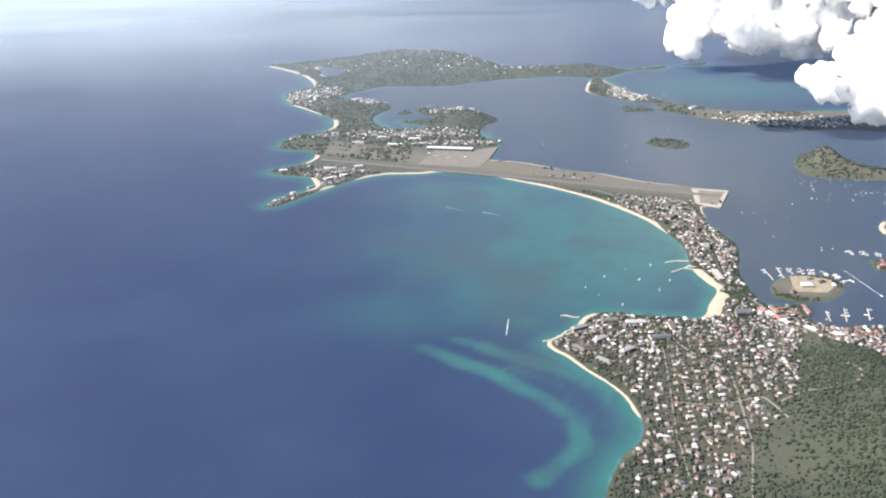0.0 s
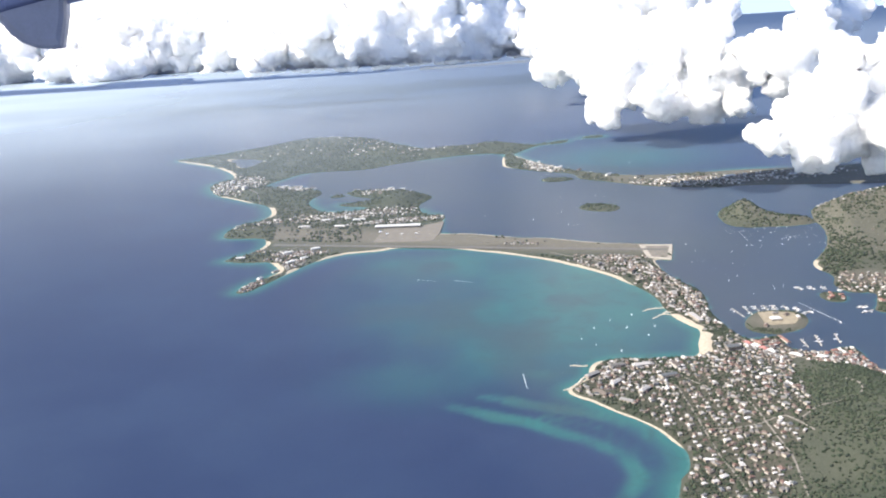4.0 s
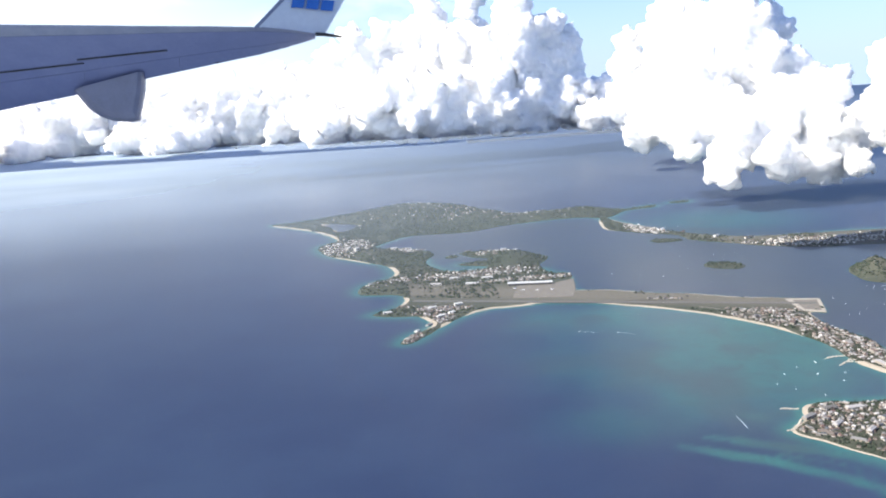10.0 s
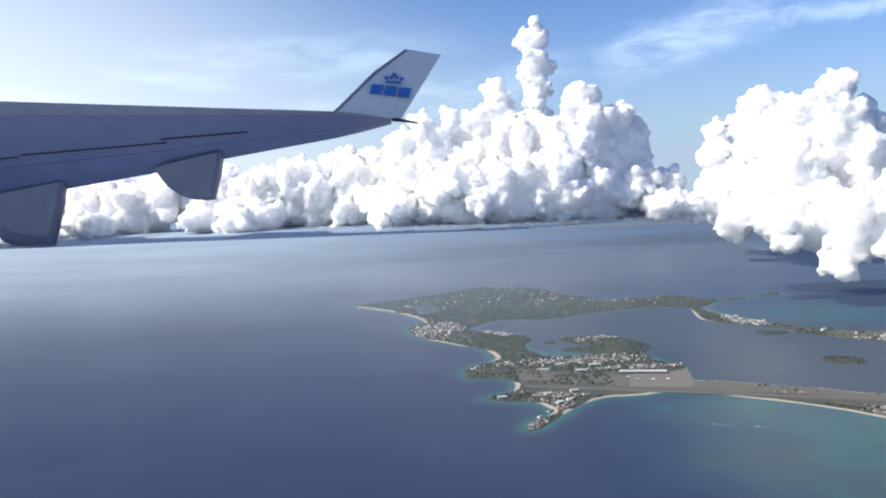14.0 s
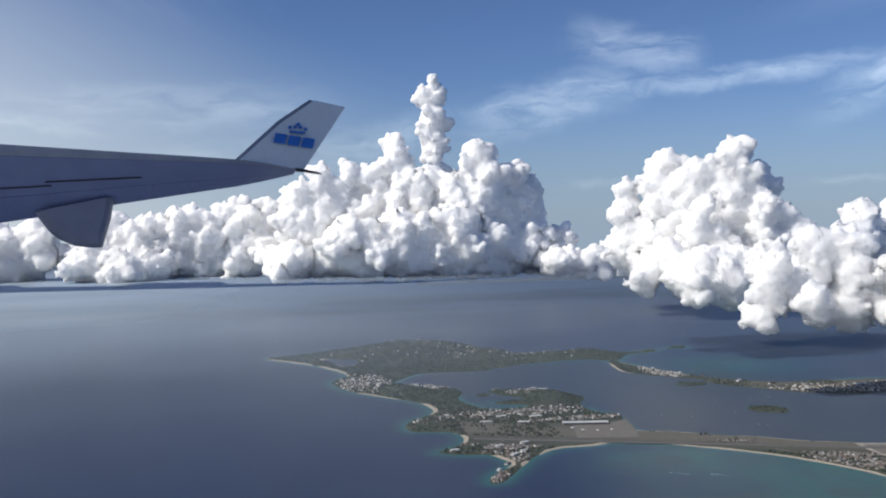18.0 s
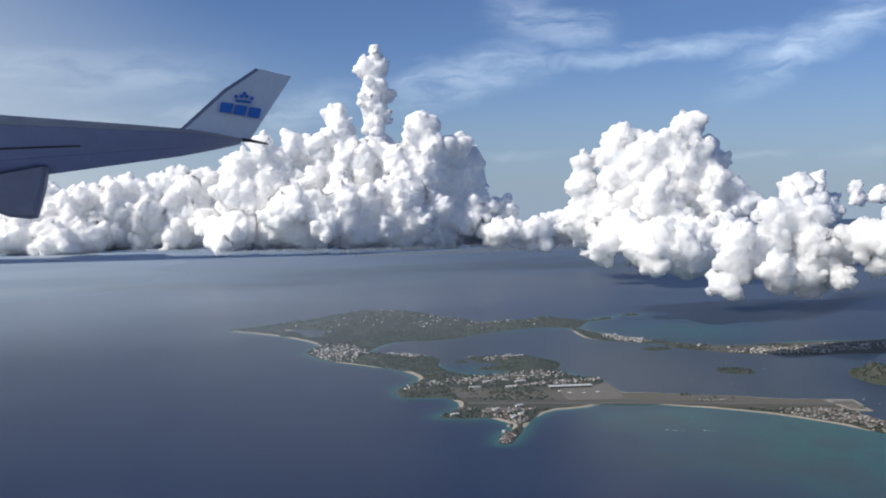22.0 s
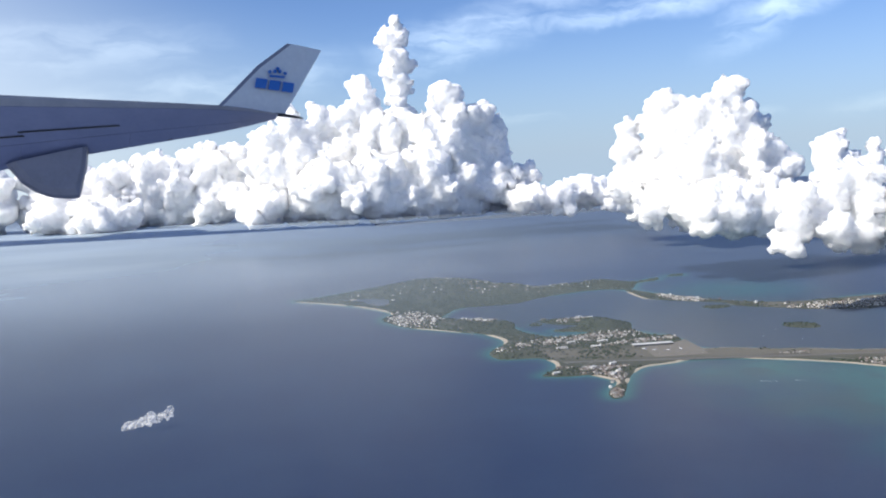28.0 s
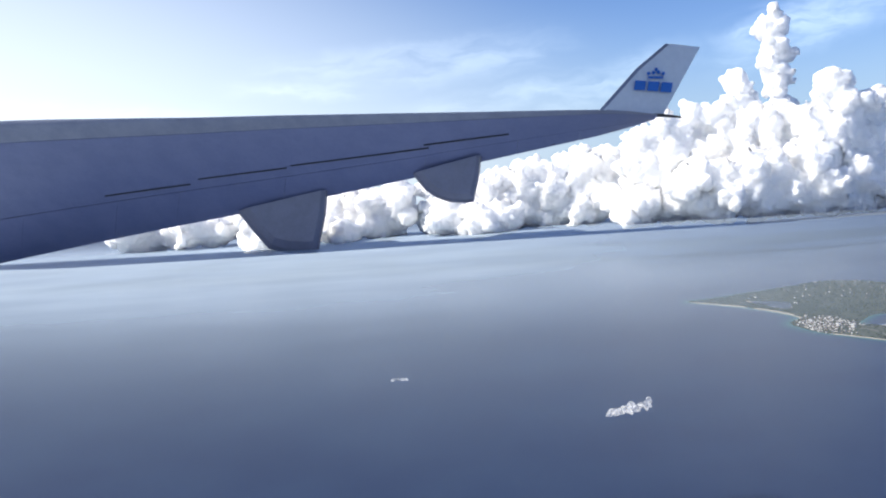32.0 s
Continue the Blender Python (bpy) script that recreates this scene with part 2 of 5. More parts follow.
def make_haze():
    """Translucent sheet that imitates haze in the air, denser far off and westwards."""
    m, n = material("haze_sheet_vapour")
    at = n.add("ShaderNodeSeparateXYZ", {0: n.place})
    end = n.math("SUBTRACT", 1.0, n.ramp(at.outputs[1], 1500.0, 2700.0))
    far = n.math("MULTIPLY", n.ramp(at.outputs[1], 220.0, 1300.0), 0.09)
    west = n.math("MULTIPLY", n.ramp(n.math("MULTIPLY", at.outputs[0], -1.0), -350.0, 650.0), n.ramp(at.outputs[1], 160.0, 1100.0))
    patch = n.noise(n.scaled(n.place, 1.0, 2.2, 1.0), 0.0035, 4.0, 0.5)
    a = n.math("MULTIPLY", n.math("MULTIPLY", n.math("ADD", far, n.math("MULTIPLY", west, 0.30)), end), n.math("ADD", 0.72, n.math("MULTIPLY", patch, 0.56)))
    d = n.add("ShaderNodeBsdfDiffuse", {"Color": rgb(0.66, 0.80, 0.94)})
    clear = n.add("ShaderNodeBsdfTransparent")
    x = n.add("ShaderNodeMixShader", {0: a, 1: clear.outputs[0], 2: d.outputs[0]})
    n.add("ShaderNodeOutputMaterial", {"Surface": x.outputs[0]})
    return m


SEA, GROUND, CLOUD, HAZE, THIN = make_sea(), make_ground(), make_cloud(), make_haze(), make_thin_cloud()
SAND = make_plain("beach_sand", (0.29, 0.245, 0.19), (0.38, 0.335, 0.27), 0.6, 0.95, 0.3)
ASPHALT = make_plain("asphalt", (0.075, 0.072, 0.070), (0.12, 0.115, 0.11), 0.8, 0.9, 0.2)
CONCRETE = make_plain("concrete", (0.115, 0.105, 0.09), (0.16, 0.145, 0.125), 0.25, 0.85, 0.2)
WALLS = make_varied("house_render", [(0.30, 0.275, 0.24), (0.22, 0.19, 0.165), (0.27, 0.235, 0.20), (0.17, 0.15, 0.135), (0.36, 0.335, 0.31)])
ROOFS = make_varied("house_roof", [(0.33, 0.32, 0.315), (0.12, 0.074, 0.064), (0.13, 0.125, 0.12), (0.21, 0.205, 0.20), (0.10, 0.075, 0.066), (0.135, 0.098, 0.084), (0.16, 0.158, 0.158), (0.085, 0.092, 0.10), (0.43, 0.42, 0.415), (0.105, 0.088, 0.078)])
PALEROCK = make_plain("pale_rubble", (0.24, 0.22, 0.19), (0.34, 0.31, 0.27), 0.6, 0.95, 0.4)
TANEARTH = make_plain("tan_earth", (0.18, 0.155, 0.115), (0.26, 0.225, 0.165), 0.5, 0.95, 0.2)
HOTELWHITE = make_varied("white_render", [(0.50, 0.48, 0.45), (0.42, 0.39, 0.35), (0.58, 0.56, 0.53)])
LEAF = make_varied("foliage", [(0.014, 0.025, 0.014), (0.019, 0.032, 0.018), (0.027, 0.040, 0.022), (0.018, 0.026, 0.019), (0.038, 0.047, 0.030)], 0.9)
BOATWHITE = make_plain("boat_gelcoat", (0.78, 0.78, 0.77), (0.84, 0.84, 0.83), 2.0, 0.3, 0.02)
FOAM = make_plain("foam", (0.70, 0.74, 0.76), (0.85, 0.87, 0.88), 1.5, 0.9, 0.3)
# Pale grey wing paint, darkened and blued to hold the underside's shade.
SHADEDPAINT = make_plain("shaded_wing_paint", (0.14, 0.165, 0.30), (0.17, 0.195, 0.34), 0.02, 0.42, 0.0)
PAINTLIGHT = make_plain("winglet_paint", (0.66, 0.68, 0.72), (0.72, 0.74, 0.77), 0.1, 0.4, 0.02)
LOGOBLUE = make_plain("livery_blue", (0.02, 0.14, 0.50), (0.025, 0.16, 0.54), 0.3, 0.4, 0.02)
DARK = make_plain("gap_dark", (0.02, 0.02, 0.022), (0.035, 0.035, 0.04), 0.6, 0.7, 0.05)


# ---- plan: shores, clockwise or not, in metres ----
SHORES = {
    "key": [(118, 120), (120, 205), (127, 236), (133, 245), (137, 256), (135, 265), (131, 277), (123, 288), (116, 298), (108, 309), (111, 315),
            (119, 320), (122, 329), (126, 335), (137, 338), (149, 335), (160, 334), (170, 333), (175, 345), (180, 355), (183, 368), (192, 364),
            (195, 358), (199, 345), (214, 347), (210, 334), (221, 326), (236, 328), (235, 313), (236, 295), (242, 277), (300, 240), (560, 190), (560, 60), (118, 60)],
    "strip": [(183, 360), (176, 378), (175, 392), (176, 404), (172, 425), (163, 449), (148, 472), (128, 495), (102, 515), (74, 532), (41, 540), (11, 537), (0, 560),
              (40, 615), (72, 618), (84, 616), (78, 594), (74, 570), (98, 561), (123, 545), (144, 536), (160, 525), (176, 515), (197, 507), (215, 498), (216, 495), (206, 469), (203, 467), (196, 471),
              (194, 450), (197, 430), (201, 416), (200, 400), (195, 382), (194, 360)],
    "cape": [(40, 538), (12, 535), (-5, 524), (-21, 504), (-35, 481), (-43, 471), (-49, 473), (-44, 487), (-33, 498), (-27, 508), (-31, 520), (-37, 530), (-50, 532),
             (-67, 541), (-60, 549), (-47, 561), (-44, 581), (-51, 593), (-75, 600), (-78, 617), (-71, 634), (-57, 648), (-50, 668), (-58, 698), (-76, 719), (-92, 738),
             (-112, 763), (-123, 806), (-104, 832), (-90, 800), (-76, 781), (-43, 770), (-22, 753), (-14, 735), (-22, 710), (-22, 690), (-8, 662), (10, 658), (27, 664),
             (6, 676), (3, 684), (22, 688), (33, 695), (16, 708), (8, 732), (38, 732), (66, 711), (79, 686), (67, 658), (70, 630), (84, 616), (60, 560)],
    "hills": [(-108, 790), (-123, 812), (-107, 838), (-116, 870), (-137, 909), (-165, 943), (-192, 976), (-160, 990), (-120, 1012), (-60, 1040), (0, 1036), (50, 990), (95, 925),
              (165, 928), (206, 912), (245, 926), (238, 908), (206, 898), (176, 862), (150, 872), (123, 874), (67, 858), (24, 834), (-31, 836), (-56, 812), (-76, 781), (-95, 785)],
    "sandbar": [(172, 866), (180, 832), (189, 808), (208, 765), (227, 739), (250, 718), (274, 708), (317, 704), (356, 702), (411, 692), (560, 680), (560, 600), (430, 614),
                (334, 640), (294, 645), (256, 666), (232, 690), (211, 713), (207, 738), (180, 762), (158, 790), (157, 815), (164, 850)],
    "mangrove": [(177, 722), (186, 728), (197, 727), (206, 716), (195, 709), (180, 711)],
    "islet": [(184, 608), (188, 618), (198, 622), (212, 612), (213, 600), (203, 592), (189, 599)],
    "rock": [(268, 552), (276, 571), (289, 582), (299, 580), (303, 552), (322, 530), (315, 519), (287, 520), (268, 528)],
    "east": [(325, 532), (344, 562), (403, 579), (560, 590), (560, 210), (420, 260), (330, 335), (272, 361), (273, 372), (282, 388), (271, 392), (269, 404), (276, 417),
             (275, 432), (279, 443), (300, 470), (316, 500)],
    "redisle": [(254, 391), (259, 396), (267, 392), (263, 381), (256, 381)],
    "marinaisle": [(202, 358), (205, 366), (211, 373), (217, 377), (233, 374), (234, 362), (226, 352), (212, 348), (205, 351)],
    "farrock": [(262, 930), (272, 938), (290, 938), (282, 926)],
    "pondisle": [(-6, 712), (-5, 720), (3, 722), (7, 715), (1, 709)],
}
PONDS = {"salt": [(-108, 897), (-120, 930), (-128, 954), (-108, 949), (-91, 933), (-97, 902)]}
HILLS = [  # x, y, reach along x and y, height
    (-15, 975, 60, 45, 12.5), (-80, 975, 45, 35, 5.5), (50, 915, 30, 30, 7), (110, 898, 30, 22, 5), (160, 908, 30, 20, 6), (45, 690, 24, 30, 5), (-62, 617, 22, 14, 5),
    (287, 555, 17, 16, 9), (420, 520, 90, 50, 20), (235, 235, 45, 45, 16), (330, 160, 90, 70, 34), (180, 275, 28, 50, 4), (-75, 760, 30, 30, 4), (198, 606, 8, 7, 1.8), (212, 290, 14, 22, 5),
]


def rounded(pts, every=3.0):
    """A closed Catmull-Rom line through the corners, roughened a little."""
    p = np.array(pts, float)
    n = len(p)
    out = []
    for i in range(n):
        a, b, c, d = p[i - 1], p[i], p[(i + 1) % n], p[(i + 2) % n]
        k = max(2, int(np.hypot(*(c - b)) / every))
        for t in np.arange(k) / k:
            out.append(0.5 * (2 * b + (c - a) * t + (2 * a - 5 * b + 4 * c - d) * t * t + (3 * b - a - 3 * c + d) * t ** 3))
    return np.array(out)


def signed(q, line):
    """Metres inside a closed line, negative outside it."""
    best = np.full(len(q), 1e9)
    inside = np.zeros(len(q), bool)
    for a, b in zip(line, np.roll(line, -1, 0)):
        e = b - a
        w = q - a
        t = np.clip((w @ e) / (e @ e + 1e-12), 0, 1)
        best = np.minimum(best, ((w - t[:, None] * e) ** 2).sum(1))
        if a[1] != b[1]:
            cross = ((a[1] > q[:, 1]) != (b[1] > q[:, 1])) & (q[:, 0] < e[0] * (q[:, 1] - a[1]) / e[1] + a[0])
            inside ^= cross
    return np.where(inside, 1, -1) * np.sqrt(best)


def wavy(x, y, size, seed, octaves=4):
    """Smooth value noise in about -1..1, for arrays."""
    rng = np.random.RandomState(seed)
    total, amp = 0, 1.0
    for o in range(octaves):
        table = rng.rand(64, 64) * 2 - 1
        u, v = x / size + 17.3, y / size + 5.1
        iu, iv = np.floor(u).astype(int), np.floor(v).astype(int)
        fu, fv = u - iu, v - iv
        fu, fv = fu * fu * (3 - 2 * fu), fv * fv * (3 - 2 * fv)
        g = lambda a, b: table[(iu + a) % 64, (iv + b) % 64]
        total = total + amp * ((g(0, 0) * (1 - fu) + g(1, 0) * fu) * (1 - fv) + (g(0, 1) * (1 - fu) + g(1, 1) * fu) * fv)
        amp, size = amp * 0.5, size / 2
    return total / 1.6


LINES = {k: rounded(v) for k, v in SHORES.items()}
POOLS = {k: rounded(v) for k, v in PONDS.items()}


def distance_table(x0, x1, y0, y1, step):
    gx, gy = np.arange(x0, x1 + step, step), np.arange(y0, y1 + step, step)
    q = np.stack(np.meshgrid(gx, gy, indexing="ij"), -1).reshape(-1, 2)
    d = np.full(len(q), -70.0)
    for line in LINES.values():
        near = ((q > line.min(0) - 60) & (q < line.max(0) + 60)).all(1)
        d[near] = np.maximum(d[near], signed(q[near], line))
    for line in POOLS.values():
        near = ((q > line.min(0) - 30) & (q < line.max(0) + 30)).all(1)
        d[near] = np.minimum(d[near], -signed(q[near], line))
    return d.reshape(len(gx), len(gy))


TABLE_AT = (-300, 600, 40, 1150, 2.5)
TABLE = distance_table(*TABLE_AT)


def inland(x, y):
    """Metres from the nearest shore, positive on land."""
    x0, x1, y0, y1, step = TABLE_AT
    u = np.clip((np.asarray(x, float) - x0) / step, 0, TABLE.shape[0] - 1.001)
    v = np.clip((np.asarray(y, float) - y0) / step, 0, TABLE.shape[1] - 1.001)
    i, j = u.astype(int), v.astype(int)
    a, b = u - i, v - j
    d = (TABLE[i, j] * (1 - a) + TABLE[i + 1, j] * a) * (1 - b) + (TABLE[i, j + 1] * (1 - a) + TABLE[i + 1, j + 1] * a) * b
    return d + 0.6 * wavy(x, y, 8.0, 3, 4) * np.clip(1.2 - np.abs(d) / 12, 0, 1)


def relief(x, y, d):
    z = np.where(d < 0, d * 0.25, np.minimum(d * 0.16, 0.55))
    for hx, hy, rx, ry, h in HILLS:
        z = z + h * np.exp(-((x - hx) / rx) ** 2 - ((y - hy) / ry) ** 2) * np.clip(d / 14, 0, 1)
    return z + np.clip(d / 20, 0, 1) * wavy(x, y, 30.0, 8, 4) * np.clip((z - 0.6) * 0.35, 0.02, 1.2)


def sheet(name, verts, faces, mat, smooth=True, attrs=None):
    me = bpy.data.meshes.new(name)
    me.from_pydata(verts, [], faces)
    for key, values in (attrs or {}).items():
        me.attributes.new(key, "FLOAT", "POINT").data.foreach_set("value", np.asarray(values, np.float32))
    me.materials.append(mat)
    if smooth:
        me.shade_smooth()
    me.update()
    return new(name, me)


def grid_faces(nx, ny):
    i = np.arange(nx - 1)[:, None] * ny + np.arange(ny - 1)[None]
    return np.stack([i, i + ny, i + ny + 1, i + 1], -1).reshape(-1, 4)


BEACHES = [  # middle, reach, width of the sand
    (140, 480, 62, 2.2), (75, 528, 55, 2.0), (20, 540, 32, 2.2), (177, 345, 15, 5.0), (181, 372, 13, 3.0), (113, 303, 18, 1.2), (130, 277, 20, 0.8), (122, 328, 11, 2.2), (-31, 514, 16, 2.4), (-46, 572, 13, 2.6), (-53, 672, 22, 3.2),
    (-118, 880, 34, 3.4), (-160, 945, 40, 3.4), (-107, 838, 12, 2.0), (-86, 735, 28, 1.3), (184, 815, 40, 2.2), (279, 437, 10, 2.0),
]


def sand_width(x, y):
    w = np.zeros(len(x))
    for bx, by, r, wide in BEACHES:
        w = np.maximum(w, wide * np.clip((r - np.hypot(x - bx, y - by)) / (0.25 * r), 0, 1))
    return w


def build_land():
    step = 1.3
    xs, ys = np.arange(-210, 566, step), np.arange(52, 1070, step)
    X, Y = [a.ravel() for a in np.meshgrid(xs, ys, indexing="ij")]
    d = inland(X, Y)
    z = relief(X, Y, d)
    faces = grid_faces(len(xs), len(ys))
    land = d[faces].max(1) > -2.5
    built = np.clip(town_density(X, Y), 0, 1)
    dry = np.clip(dryness(X, Y), 0, 1)
    wide = sand_width(X, Y)
    over = wide * (1 + 0.3 * wavy(X, Y, 8, 5, 3)) - d
    sandy = land & (over[faces].max(1) > -1.5) & (wide[faces].max(1) > 0.3)
    top = z + np.clip(over, -1.5, 1.2) * 0.07
    parts = [("ground", "", land, z, GROUND, "green and dry scrubby tropical island with low hills")]
    for i, (bx, by, r, w) in enumerate(BEACHES):
        mx, my = X[faces].mean(1), Y[faces].mean(1)
        here = np.argmin([((mx - p[0]) ** 2 + (my - p[1]) ** 2) / p[2] ** 2 for p in BEACHES], 0) == i
        parts.append(("beach", "", sandy & here, top, SAND, "pale sandy beach along the shore of a bay"))
    for name, _, mask, heights, mat, label in parts:
        if not mask.any():
            continue
        f = faces[mask]
        used, back = np.unique(f, return_inverse=True)
        verts = np.stack([X[used], Y[used], heights[used]], 1)
        ob = sheet(name, verts.tolist(), back.reshape(-1, 4).tolist(), mat, True, {"built": built[used], "dry": dry[used]})
        tagged(ob, label, name, kind="structure")


TOWNS = [  # middle, reach along x and y, how dense
    (165, 262, 38, 66, 1.0), (132, 318, 26, 16, 0.8), (190, 330, 24, 22, 0.8), (186, 410, 14, 50, 1.0), (165, 468, 26, 22, 0.9), (110, 520, 30, 9, 0.6), (-32, 517, 22, 18, 1.0), (-50, 560, 16, 8, 0.8),
    (10, 640, 60, 14, 0.7), (-60, 625, 20, 16, 0.3), (-95, 790, 26, 45, 0.8), (-35, 770, 22, 22, 0.8), (300, 668, 120, 20, 0.9), (190, 775, 16, 45, 0.9), (-10, 980, 130, 75, 0.28), (90, 930, 80, 45, 0.38),
    (-42, 482, 9, 13, 1.0), (230, 305, 20, 20, 0.8), (45, 715, 26, 12, 0.4), (430, 400, 110, 110, 0.4), (285, 398, 22, 22, 0.6), (350, 560, 60, 25, 0.4), (212, 312, 16, 14, 1.0), (226, 296, 14, 20, 1.0), (-18, 545, 20, 9, 1.0), (60, 612, 50, 7, 0.7),
]


def town_density(x, y):
    v = np.zeros(len(x))
    for tx, ty, rx, ry, k in TOWNS:
        r2 = ((x - tx) / rx) ** 2 + ((y - ty) / ry) ** 2
        v = np.maximum(v, k * np.clip(1.35 - r2, 0, 1))
    edge = np.interp(y, [205, 233, 246, 259, 274, 301, 318, 322], [152, 163, 172, 184, 190, 199, 202, 900])
    shops = np.interp(y, [262, 279, 287, 295, 302, 313, 323, 344], [229, 225, 222, 219, 213, 206, 198, 190])
    return v * np.maximum(np.clip((edge - x) / 4, 0, 1), np.clip((x - shops) / 3, 0, 1) * (y > 258) * (y < 345))


def dryness(x, y):
    v = 0.12 + 0.35 * wavy(x, y, 40, 21) + 0.35 * np.clip((x - 262) / 20, 0, 1) * (y > 330) * (y < 600)
    v = np.where(y > 800, 0.3 * v, v)
    bar = np.clip((x - 215) / 20, 0, 1) * (y > 600) * np.clip((745 - y) / 30, 0, 1)
    v = np.maximum(v, 0.65 * bar)
    field = np.clip(1.3 - np.abs((y - 585 + 0.42 * x) / 26), 0, 1) * (x > -40) * (x < 216)
    quay = np.clip(1.4 - np.hypot((x - 219) / 15, (y - 363) / 12), 0, 1)
    pad = np.clip(1.5 - np.hypot((x - 203) / 12, (y - 492) / 14), 0, 1)
    meadow = np.clip(1.4 - np.hypot((x - 290) / 20, (y - 410) / 16), 0, 1)
    return np.maximum(np.maximum(np.maximum(v, field * 0.95), meadow * 0.8), np.maximum(quay, pad))


def build_sea():
    def spread(lo, hi, step, far_lo, far_hi):
        core = list(np.arange(lo, hi, step))
        left, right, s = [lo], [core[-1]], step
        while left[-1] > far_lo or right[-1] < far_hi:
            s *= 1.35
            left.append(left[-1] - s)
            right.append(right[-1] + s)
        return np.array(left[:0:-1] + core + right[1:])
    xs, ys = spread(-230, 460, 3.0, -9000, 9000), spread(90, 1130, 3.0, -9000, 9000)
    X, Y = [a.ravel() for a in np.meshgrid(xs, ys, indexing="ij")]
    near = (X > -300) & (X < 600) & (Y > 40) & (Y < 1250)
    d = np.full(len(X), -200.0)
    d[near] = inland(X[near], Y[near])
    off = -d
    shoal = np.clip(1.0 - off / (17 + 5 * wavy(X, Y, 40, 39, 3)), 0, 1) ** 1.3 * 0.52
    shoal += 0.30 * np.exp(-(off / 1.8) ** 2)
    bay = np.exp(-((X - 100) / 104) ** 4 - ((Y - 425) / 116) ** 4)
    shoal = np.maximum(shoal, (0.36 + 0.14 * np.clip((X - 60) / 90, -0.8, 1) + 0.20 * wavy(X, Y, 46, 31, 5)) * bay)
    # the lagoon behind the bar is dull and deep
    lagoon = (off > 0) & (((X > 84) & (Y > 520 - 0.35 * (X - 196).clip(-120, 0)) & (Y < 860 - 1.0 * (X - 150).clip(0, 150))) | (X > 196))
    lagoon &= ~((X > 165) & (Y > 700 + (330 - X).clip(0) * 0.75))
    lagoon |= (off > 0) & (X > -30) & (X < 90) & (Y > 650) & (Y < 860) & (Y > 700 - 0.8 * X)
    lagoon |= (X > -130) & (X < -84) & (Y > 890) & (Y < 960) & (X > -130)
    lagoon |= (off > 0) & (Y > 340) & (Y < 545) & (X > np.interp(Y, [340, 360, 404, 425, 449, 472, 495, 515, 545], [192, 188, 187, 184, 178, 170, 160, 140, 100]))
    shoal = np.where(lagoon, shoal * 0.15, shoal)
    marigot = np.exp(-((X - 270) / 110) ** 2 - ((Y - 800) / 90) ** 2) * (Y > 690)
    shoal = np.maximum(shoal, 0.36 * marigot)
    WX, WY = X + 3 * wavy(X, Y, 30, 41, 4), Y + 3 * wavy(X, Y, 30, 43, 4)
    # pale sand tails bending round the point
    arcs = (((62, 304), (74, 297), (90, 285), (104, 271), (115, 259), (118, 246), (111, 235), (104, 228)), 4.2, 0.62), (((84, 306), (102, 295), (120, 283), (131, 263), (133, 246), (130, 232)), 4.0, 0.66), \
           (((78, 338), (92, 333), (104, 328)), 7.0, 0.45), (((74, 312), (96, 301), (114, 284)), 3.0, 0.5), (((96, 290), (112, 276), (123, 256)), 2.6, 0.5)
    for (ax, ay), (bx, by), wide, k in [(a, b, w, k) for line, w, k in arcs for a, b in zip(line, line[1:])]:
        ex, ey = bx - ax, by - ay
        t = np.clip(((WX - ax) * ex + (WY - ay) * ey) / (ex * ex + ey * ey), 0, 1)
        r = np.hypot(WX - ax - t * ex, WY - ay - t * ey)
        shoal = np.maximum(shoal, k * np.exp(-(r / wide) ** 2 * 0.9) * np.clip(0.75 + 0.6 * wavy(X, Y, 22, 33, 5), 0, 1))
    reef = np.clip(wavy(X, Y, 38, 35, 5) * 2.0 - 0.10, 0, 1) * np.clip(shoal * 2.0, 0, 1) * np.clip(off / 6 - 0.5, 0, 1)
    reef = np.where(lagoon, 0.8 + 0.25 * wavy(X, Y, 50, 37, 3), reef).clip(0, 1)
    z = np.zeros(len(X))
    ob = sheet("water", np.stack([X, Y, z], 1).tolist(), grid_faces(len(xs), len(ys)).tolist(), SEA, True, {"shoal": shoal.clip(0, 1), "reef": reef})
    tagged(ob, "deep blue sea turning turquoise over the shoals of the bay", "sea", kind="structure")


build_sea()
build_land()


# A translucent sheet added to imitate haze, raised to meet the far cloud bases.
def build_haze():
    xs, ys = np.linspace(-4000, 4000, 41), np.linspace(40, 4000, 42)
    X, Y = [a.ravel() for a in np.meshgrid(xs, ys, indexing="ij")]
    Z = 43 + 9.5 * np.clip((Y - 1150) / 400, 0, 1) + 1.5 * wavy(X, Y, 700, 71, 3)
    tagged(sheet("haze_layer", np.stack([X, Y, Z], 1).tolist(), grid_faces(len(xs), len(ys)).tolist(), HAZE), "translucent sheet imitating thin pale haze over the far sea", "haze", kind="structure")


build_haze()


# ---- clouds ----
BALL = bmesh.new()
bmesh.ops.create_icosphere(BALL, subdivisions=1, radius=1.0)
BALL_V = np.array([v.co[:] for v in BALL.verts])
BALL_F = np.array([[v.index for v in f.verts] for f in BALL.faces])
BALL.free()


